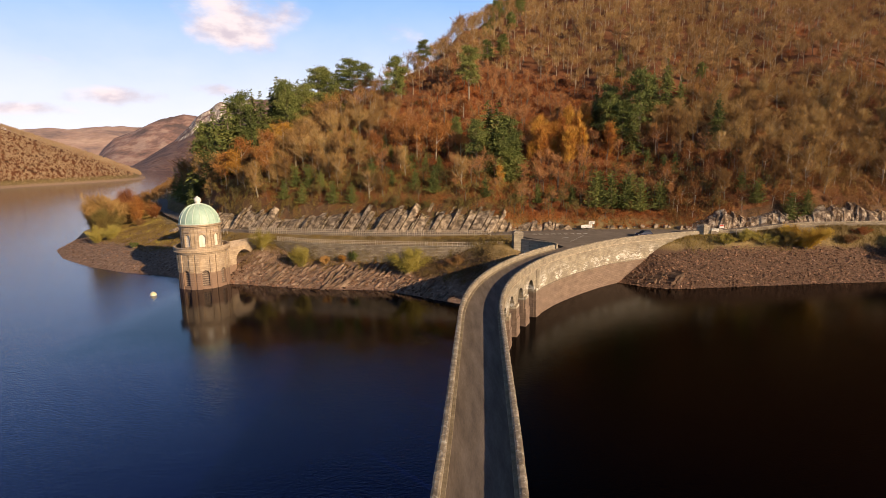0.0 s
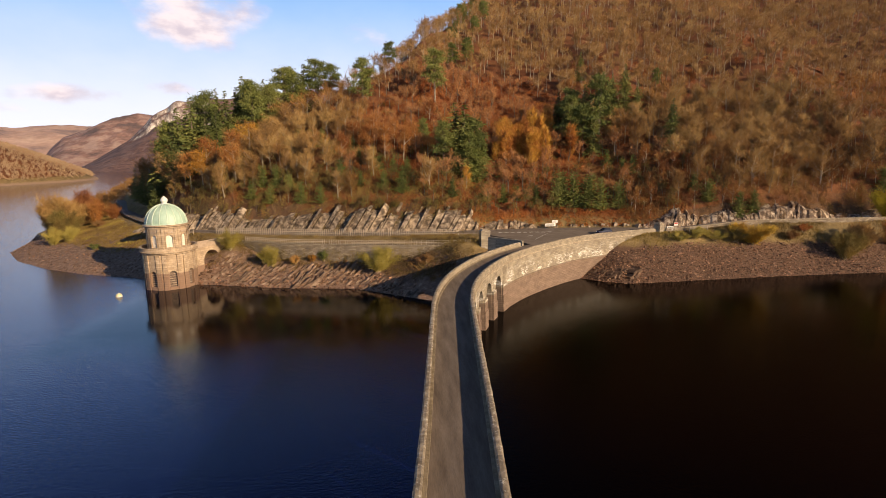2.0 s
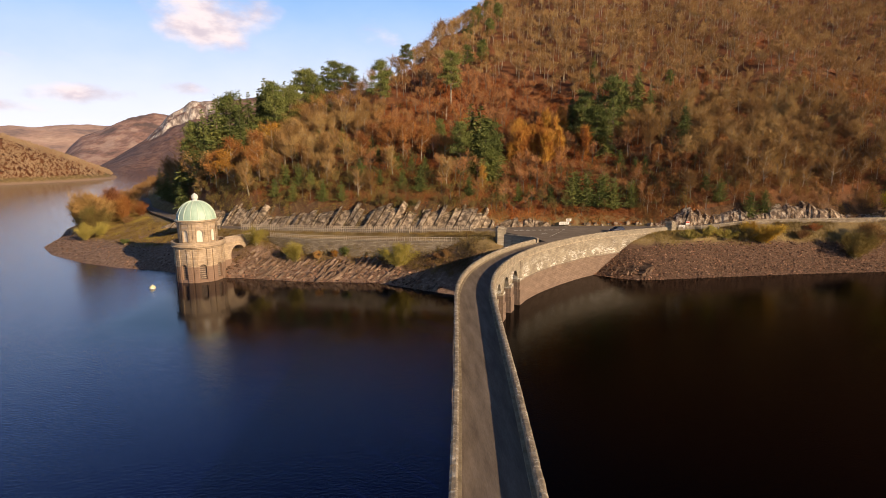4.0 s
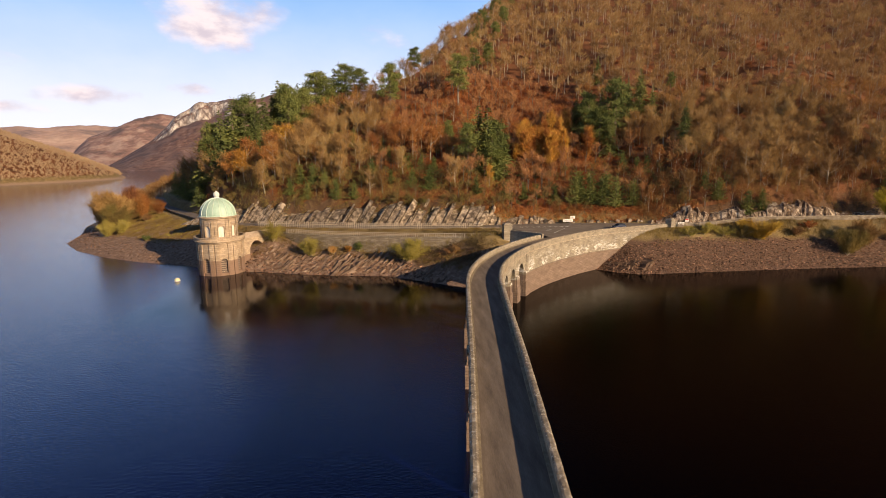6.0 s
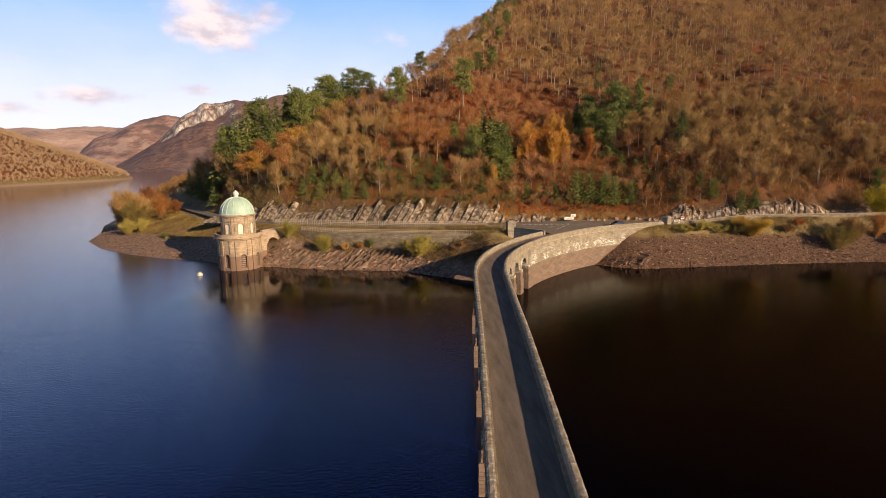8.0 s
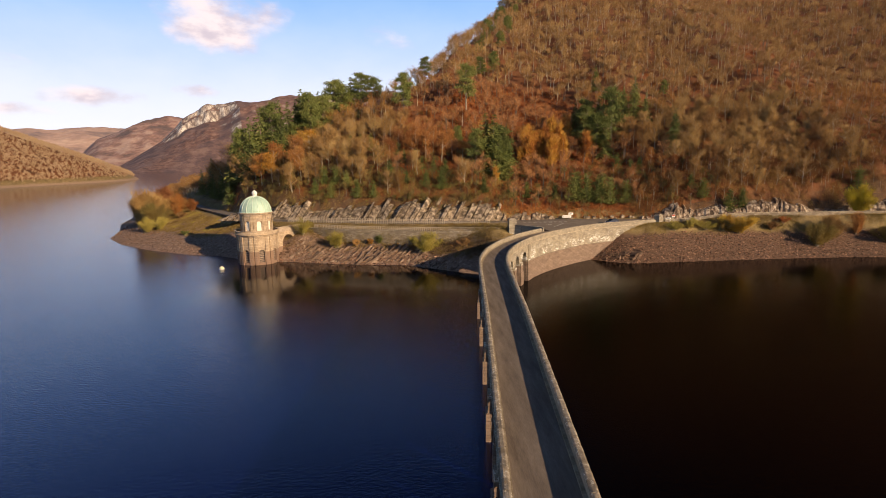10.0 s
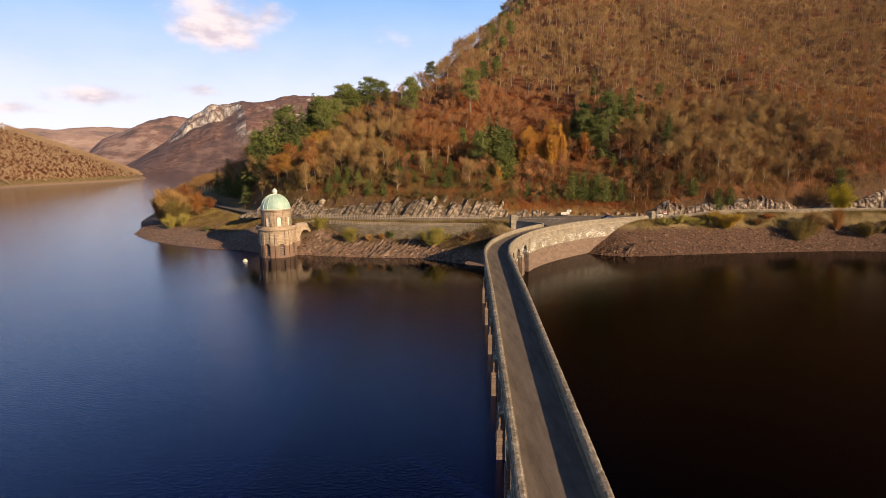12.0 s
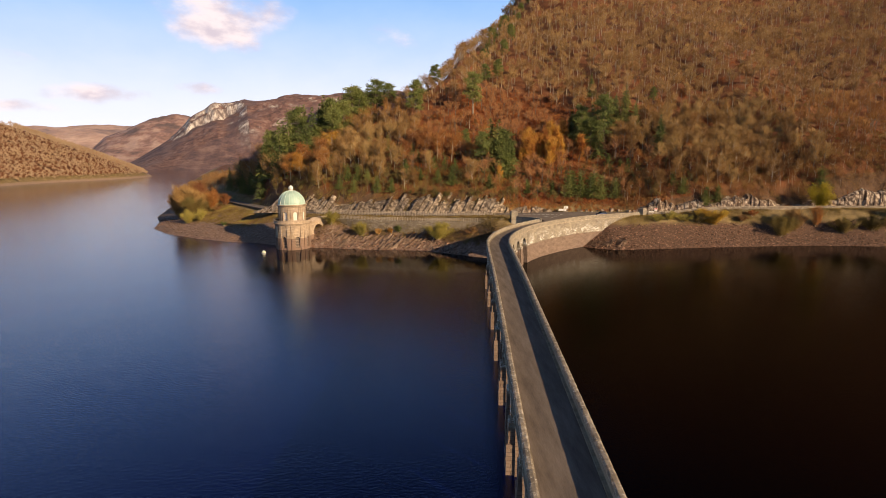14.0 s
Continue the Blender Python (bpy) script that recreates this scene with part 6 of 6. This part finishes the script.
def on_hill(x, y, lo=3.0):
    q = inside_by(x, y, RIDGE)
    return (inside_by(x, y, FOOT) > lo) & (q < 14)


def clear_of(x, y, room=3.2):
    p = np.array(planted)
    return np.array([np.min((p[:, 0] - a) ** 2 + (p[:, 1] - b) ** 2) > room * room for a, b in zip(x, y)])


CLEARING = [(-25, 160), (-21, 190), (-18, 214), (2, 238), (33, 256), (58, 248), (66, 206), (80, 176), (92, 158), (76, 146), (35, 150), (0, 152)]


def open_slope(x, y):
    """The bracken slope in the middle, where few trees stand."""
    return np.clip(0.35 + inside_by(x, y, CLEARING) / 14 + 1.1 * fbm(x / 20, y / 20, 3, 40), 0, 1)


# singly planted wood along the lower slope
x, y = scatter(-95, 150, 147, 206, 4.6, lambda x, y: on_hill(x, y, 5) & (rng.uniform(size=x.shape) > 0.12 + 0.95 * open_slope(x, y)))
k = clear_of(x, y)
x, y = x[k], y[k]
order = np.argsort(y + 0.15 * np.abs(x))[:290]
for i, j in enumerate(order):
    plant("birch" if i % 4 == 0 else "bare", x[j], y[j], rng.uniform(6.5, 11), i, 1.15)


def woodland(name, label, xs, ys, kind, lo, hi, mat_twig, count=230, width=0.02, trunk_mat=None, leafy=0.3, stems_too=True):
    """Many trees in one mesh of twigs and one of stems."""
    rr = np.random.default_rng(len(xs) + 5)
    stock = []
    for i in range(8):
        g, tips = limb_tree(rr, 10, 3.7, 10, 0.47)
        stock.append((tips, bare_crown(rr, tips, 10, count, leafy, width).reshape(-1, 3), bare_crown(rr, tips, 10, count // 2, leafy, 1.6 * width).reshape(-1, 3)))
    zs = ground_z(xs, ys)
    crowns, stems = [], []
    for i, (x, y, z) in enumerate(zip(xs, ys, zs)):
        tips, c, sparse = stock[i % 8]
        c = sparse if y > 310 else c
        k, a = rr.uniform(lo, hi) / 10, rr.uniform(0, 6.28)
        rot = np.array([[math.cos(a), -math.sin(a), 0], [math.sin(a), math.cos(a), 0], [0, 0, 1]]) * k
        crowns.append(c @ rot.T + (x, y, z))
        if not stems_too:
            continue
        at = np.array((x, y, z))
        bend, mid, top = (p @ rot.T + at for p in tips[-1])
        for w in ((0.16 * k, 0, 0), (0, 0.16 * k, 0)):
            w = np.array(w)
            stems.append([at - w * 1.2 - (0, 0, 0.5), at + w * 1.2 - (0, 0, 0.5), bend + w, bend - w])
            stems.append([bend - w, bend + w, top + w * 0.4, top - w * 0.4])
        for base, mid, end in tips[:6]:
            p, q = base @ rot.T + at, end @ rot.T + at
            w = np.array((0.0, 0.0, 0.08 * k)) + np.cross(q - p, (0, 0, 1)) * 0.016
            stems.append([p - w, p + w, q + w * 0.4, q - w * 0.4])
    wood = tagged(new(name, tri_mesh(name, np.concatenate(crowns), mat_twig)), label, "woodland", kind="stuff")
    if not stems_too:
        return wood
    st = new("stem", tri_mesh("stem", np.array(stems), trunk_mat or M["pale_bark"], 4))
    st.parent = wood
    return wood


x, y = scatter(-90, 330, 160, 470, 6.2, lambda x, y: on_hill(x, y, 14) & (np.abs(x - 0.28 * y) < 62 + 0.62 * y))
k = clear_of(x, y, 3.4) & (rng.uniform(size=x.shape) > 1.02 * open_slope(x, y))
x, y = x[k], y[k]
upper = ground_z(x, y) + 14 * fbm(x / 30, y / 30, 3, 17) > 52
woodland("bare_woodland", "dense leafless tan woodland covering the upper hill", x[upper], y[upper], "bare", 7.0, 11.5, M["pale_twigs"], 300, 0.015, M["tan_bark"], leafy=0.03)
woodland("bare_woodland", "dark russet leafless woodland on the lower slope", x[~upper], y[~upper], "bare", 7.0, 11.5, M["twigs"], 280, 0.012, leafy=0.04)
x, y = scatter(-26, 92, 150, 256, 2.9, lambda x, y: on_hill(x, y, 5) & (rng.uniform(size=x.shape) < 0.75 * np.minimum(1, 2 * open_slope(x, y)) * np.clip(0.7 + 2.5 * fbm(x / 12, y / 12, 3, 91), 0.1, 1)))
k = clear_of(x, y, 2.2)
woodland("sapling_thicket", "thin red-brown saplings standing in the bracken", x[k], y[k], "bare", 3.5, 8.5, M["red_twigs"], 170, 0.021, M["bark"], leafy=0.0)
x, y = scatter(-90, 96, 147, 186, 2.7, lambda x, y: on_hill(x, y, 2.6) & (inside_by(x, y, FOOT) < 24) & (rng.uniform(size=x.shape) < 0.85 - 0.35 * np.minimum(1, open_slope(x, y))))
k = clear_of(x, y, 1.6)
woodland("slope_thicket", "tangled tan and olive thicket above the road cutting", x[k], y[k], "bare", 2.4, 5.4, M["thicket"], 150, 0.03, M["bark"], leafy=0.5)
x, y = scatter(64, 190, 144, 176, 2.9, lambda x, y: on_hill(x, y, 2.6) & (inside_by(x, y, FOOT) < 22) & (rng.uniform(size=x.shape) < 0.8))
k = clear_of(x, y, 1.6)
woodland("slope_thicket", "dark russet thicket above the rock face", x[k], y[k], "bare", 2.6, 6.5, M["twigs"], 150, 0.024, leafy=0.2)
x, y = scatter(-270, -96, 196, 430, 4.6, lambda x, y: (y > 226) & (inside_by(x, y, SHORE) > 5) & (inside_by(x, y, FOOT) < 26) & (inside_by(x, y, MAIN_STRIP) < -4))
woodland("shore_woodland", "leafless thicket along the winding shore", x, y, "bare", 4.5, 9.5, M["bracken_dull"], 150, 0.024, leafy=0.4)
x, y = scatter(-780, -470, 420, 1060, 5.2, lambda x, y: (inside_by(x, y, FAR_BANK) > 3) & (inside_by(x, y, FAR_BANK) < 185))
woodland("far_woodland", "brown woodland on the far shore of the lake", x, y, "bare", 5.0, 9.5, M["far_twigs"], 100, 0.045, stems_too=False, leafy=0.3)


# bracken and brush over the slope
def brush(name, label, xs, ys, size, mat, per, spread, tall, category="undergrowth", proud=0.0, blade=0.0):
    rr = np.random.default_rng(len(xs))
    n = len(xs) * per
    i = np.repeat(np.arange(len(xs)), per)
    s = rr.uniform(0.6, 1.3, len(xs))[i]
    px, py = xs[i] + rr.normal(size=n) * spread * s, ys[i] + rr.normal(size=n) * spread * s
    pz = ground_z(px, py) + np.abs(rr.normal(size=n)) * tall * s
    py = py - proud
    at = np.stack([px, py, pz], 1)
    if blade:
        way = rr.normal(size=(n, 3)) * 0.45 + np.array([0, 0, 1.0])
        leaves = slivers(at, way / np.linalg.norm(way, axis=1)[:, None], blade, size, rr)
    else:
        leaves = tris_about(at, np.full(n, size), rr)
    return tagged(new(name, tri_mesh(name, leaves, mat)), label, category, kind="stuff")


x, y = scatter(-95, 190, 146, 260, 2.2, lambda x, y: on_hill(x, y, 2.0) & (rng.uniform(size=x.shape) < 0.15 + 1.1 * open_slope(x, y)))
brush("bracken", "rust-red dead bracken over the open slope", x, y, 0.28, M["bracken"], 150, 0.8, 0.42)
x, y = scatter(18, 80, 144, 156, 1.5, lambda x, y: (inside_by(x, y, FOOT) > 0.5) & (inside_by(x, y, FOOT) < 5.5) & (rng.uniform(size=x.shape) < 0.8))
brush("roadside_bracken", "rust-red bracken reaching down to the roadside", x, y, 0.28, M["bracken"], 110, 0.6, 0.4)
x, y = scatter(-100, 190, 144, 215, 3.6, lambda x, y: on_hill(x, y, 1.5) & (rng.uniform(size=x.shape) < 0.45))
brush("scrub", "olive and brown scrub between the trees", x, y, 0.32, M["scrub"], 90, 0.9, 0.9)
x, y = scatter(-84, 22, 146, 178, 1.7, lambda x, y: on_hill(x, y, 2.2) & (inside_by(x, y, FOOT) < 15) & (rng.uniform(size=x.shape) < 0.7))
brush("cutting_scrub", "olive and tawny scrub overhanging the road cutting", x, y, 0.24, M["willow_dull"], 120, 0.8, 1.0)
x, y = scatter(-84, 20, 144, 166, 1.5, lambda x, y: on_hill(x, y, 1.0) & (inside_by(x, y, FOOT) < 5.5) & (fbm(x / 5, y / 3, 3, 52) > -0.02))
brush("ledge_scrub", "tufts of olive and brown scrub rooted in the rock", x, y, 0.22, M["scrub"], 90, 0.5, 0.8, proud=1.9)
x, y = scatter(66, 180, 140, 164, 1.6, lambda x, y: on_hill(x, y, 0.6) & (inside_by(x, y, FOOT) < 6) & (fbm(x / 6, y / 3, 3, 53) > 0.0))
brush("ledge_scrub", "dark brown brush rooted in the rock face", x, y, 0.2, M["bracken_dull"], 130, 0.6, 0.9, proud=2.1)
x, y = scatter(64, 190, 140, 164, 1.9, lambda x, y: on_hill(x, y, 1.6) & (inside_by(x, y, FOOT) < 20) & (rng.uniform(size=x.shape) < 0.75))
brush("hanging_brush", "tangled brown brush hanging over the rock face", x, y, 0.3, M["bracken_dull"], 150, 0.8, 1.0)


def grown(lo, hi):
    return lambda x, y: (lambda d: (d > lo) & (d < hi))(inside_by(x, y, SHORE)) & (inside_by(x, y, FOOT) < -0.5)


x, y = scatter(52, 190, 112, 137, 1.4, lambda x, y: grown(9.0, 17)(x, y) & (inside_by(x, y, FOOT) < -5.5) & (fbm(x / 8, y / 5, 3, 81) > -0.09 + 0.05 * (13 - inside_by(x, y, SHORE))))
brush("bank_grass", "yellowed rough grass on the bank above the boulders", x, y, 0.1, M["grass"], 90, 0.8, 0.05, blade=0.5)
x, y = scatter(-60, 16, 108, 150, 1.7, lambda x, y: grown(6.0, 30)(x, y) & (inside_by(x, y, FOOT) < -7.5) & (rng.uniform(size=x.shape) < 0.7))
brush("terrace_grass", "brown and olive grass around the retaining wall", x, y, 0.1, M["grass"], 80, 0.8, 0.05, blade=0.45)
x, y = scatter(-150, -62, 140, 235, 1.9, lambda x, y: grown(13.0, 60)(x, y) & (inside_by(x, y, FOOT) < -7))
brush("headland_grass", "tawny grass over the top of the headland", x, y, 0.12, M["grass"], 70, 0.9, 0.05, blade=0.5)
k = (fbm(x / 9, y / 4, 3, 71) > 0.06) & (inside_by(x, y, SHORE) > 17)
brush("headland_grass", "yellow-green tussocks along the top of the headland", x[k], y[k], 0.13, M["willow"], 60, 0.9, 0.05, blade=0.5)
x, y = scatter(-48, 14, 106, 131, 2.6, lambda x, y: grown(7.0, 12)(x, y) & (rng.uniform(size=x.shape) < 0.5))
brush("shore_scrub", "brown scrub and dead bracken below the wall", x, y, 0.34, M["bracken_dull"], 60, 0.8, 0.7)
x, y = scatter(-8, 24, 108, 133, 1.7, lambda x, y: grown(7.0, 26)(x, y) & (inside_by(x, y, TERRACE) < 0) & (x < 12) & (x < 3 + 0.75 * (y - 108)) & (rng.uniform(size=x.shape) < 0.7))
brush("bramble_bank", "dark brown bramble and scrub beside the dam", x, y, 0.34, M["scrub_dark"], 70, 0.75, 0.8)
pts = smooth_line(LOW, 1.6)
x, y = np.array([p[0] - 0.7 * p[2] for p in pts]), np.array([p[1] - 0.7 * p[3] for p in pts])
k = rng.uniform(size=x.shape) < 0.8
brush("wall_ivy", "brown creepers and scrub along the foot of the retaining wall", x[k], y[k], 0.22, M["willow_dull"], 190, 0.5, 1.9)


def bush(label, x, y, height, width, mat, stems=14, leaves=620, seed=0, twiggy=0.4):
    """A many-stemmed bush: stems from one stool and loose leaves towards their ends."""
    r = np.random.default_rng(100 + seed)
    ob = empty("bush", label, "bush", (x, y, zat(x, y) - 0.1))
    g, ends = Geo(), []
    for k in range(stems):
        a, reach = r.uniform(0, 6.28), width / 2 * math.sqrt(r.uniform(0.02, 1))
        end = np.array([reach * math.cos(a), reach * math.sin(a), height * r.uniform(0.75, 1.02) * (1 - 0.35 * (2 * reach / width) ** 2)])
        mid = end * np.array([0.45, 0.45, 0.55])
        g.tube([(0.1 * math.cos(a), 0.1 * math.sin(a), -0.2), mid, end], [0.05, 0.035, 0.012], 4)
        ends.append((np.zeros(3), mid, end))
    g.make("trunk", M["tan_bark"], ob)
    p = leaf_crown(r, ends, height, leaves, 0.1 + 0.01 * height, 0.15)
    w = bare_crown(r, ends, height, int(leaves * twiggy))
    crown = new("foliage", tri_mesh("foliage", np.concatenate([p, w]), mat))
    crown.parent = ob
    return ob


for i, (x, y, h) in enumerate([(24, 296, 9), (27, 305, 11), (30, 318, 10), (33, 331, 12), (37, 342, 10), (42, 352, 11), (46, 361, 13), (51, 371, 11), (57, 382, 12), (64, 392, 10), (71, 402, 12), (80, 415, 11), (90, 428, 12), (34, 322, 8), (49, 360, 9), (60, 380, 9)]):
    plant("spruce" if i % 3 else "pine", x, y, h, i, 1.2)


WILLOW = "yellow-green willow bush on the shore bank"
for i, (x, y, h, w, m, lab) in enumerate([
        (-48.2, 137.2, 5.6, 6.0, "willow", WILLOW), (-36.2, 131.4, 5.6, 6.0, "willow", WILLOW), (-8.4, 124.2, 7.0, 9.5, "willow", "broad rounded olive willow bush below the wall"),
        (-26, 132.0, 2.4, 2.0, "gold", "small golden bush against the retaining wall"), (-23.0, 132.2, 3.2, 2.8, "pine", "small dark green conifer bush by the wall"),
        (-30, 131.6, 2.6, 3.0, "twigs", "leafless brown bush below the wall"), (3, 122.5, 3.0, 4.5, "bracken_dull", "russet brown bush beside the dam"),
        (75.8, 131.4, 3.6, 8.0, "willow", "low yellow gorse bush on the grass bank"), (71.2, 130.6, 2.8, 6.0, "willow", "low yellow gorse bush on the grass bank"), (81.5, 131.2, 3.0, 7.0, "willow", "low yellow gorse bush on the grass bank"),
        (91.5, 130.2, 6.4, 13.5, "gorse", "golden-brown rounded bush on the bank"), (87, 131.0, 3.8, 6.0, "willow_dull", "leafless dark bush on the bank"),
        (115, 126.5, 7.6, 11.0, "willow_dull", "broad grey-brown leafless willow at the water"), (121, 129, 8.4, 9.5, "tan_twigs", "tall hazy tan willow at the water's edge"),
        (130, 130.0, 7.6, 4.0, "rust", "slim orange birch bush on the bank"), (138, 126.5, 6.0, 10, "willow_dull", "brown leafless thicket on the bank"), (148, 126.0, 6.2, 11.0, "willow_dull", "brown leafless thicket on the bank"),
        (158, 127.0, 5.6, 10.0, "willow_dull", "brown leafless thicket on the bank"), (103, 131.6, 3.0, 4.5, "bracken_dull", "russet bramble clump on the bank"), (108, 133.4, 2.4, 5.0, "bracken", "red-brown bracken clump by the wall"),
        (-124.5, 192, 15.0, 15.0, "tan_twigs", "broad grey-limbed round-headed tree on the headland"), (-119, 186, 10.0, 10.5, "thicket", "dense olive-brown rounded bush on the headland"), (-132, 198, 12.0, 11.0, "tan_twigs", "dense olive-brown rounded bush on the headland"),
        (-129, 213, 14.0, 10.0, "red_twigs", "reddish leafless tree behind the headland bushes"), (-116, 198, 10.0, 6.5, "rust", "slim orange autumn tree on the headland"), (-110, 199, 6.0, 5.0, "rust", "russet bush beside the shore road"), (-123, 219, 7.5, 8.0, "tan_twigs", "leafless tan thicket on the headland"), (-133, 232, 8.0, 9.0, "willow_dull", "leafless brown thicket beside the road"),
        (-119.5, 178.5, 6.0, 8.5, "willow", "yellow-green gorse bush on the headland"), (-113.5, 177.5, 5.0, 6.5, "willow", "yellow-green gorse bush on the headland"), (-97.8, 163, 2.0, 3.2, "pine", "low green bush on the headland shore"),
        (-111, 190, 3.0, 4.0, "bracken_dull", "russet bush on the headland")]):
    bush(lab, x, y, h, w, M[m], seed=i, leaves=int(2200 + 55 * w * w))
bush("rounded bright yellow-green tree beside the roadside wall", 137.5, 138.6, 9.6, 10.0, M["yellow"], seed=77, leaves=6500)
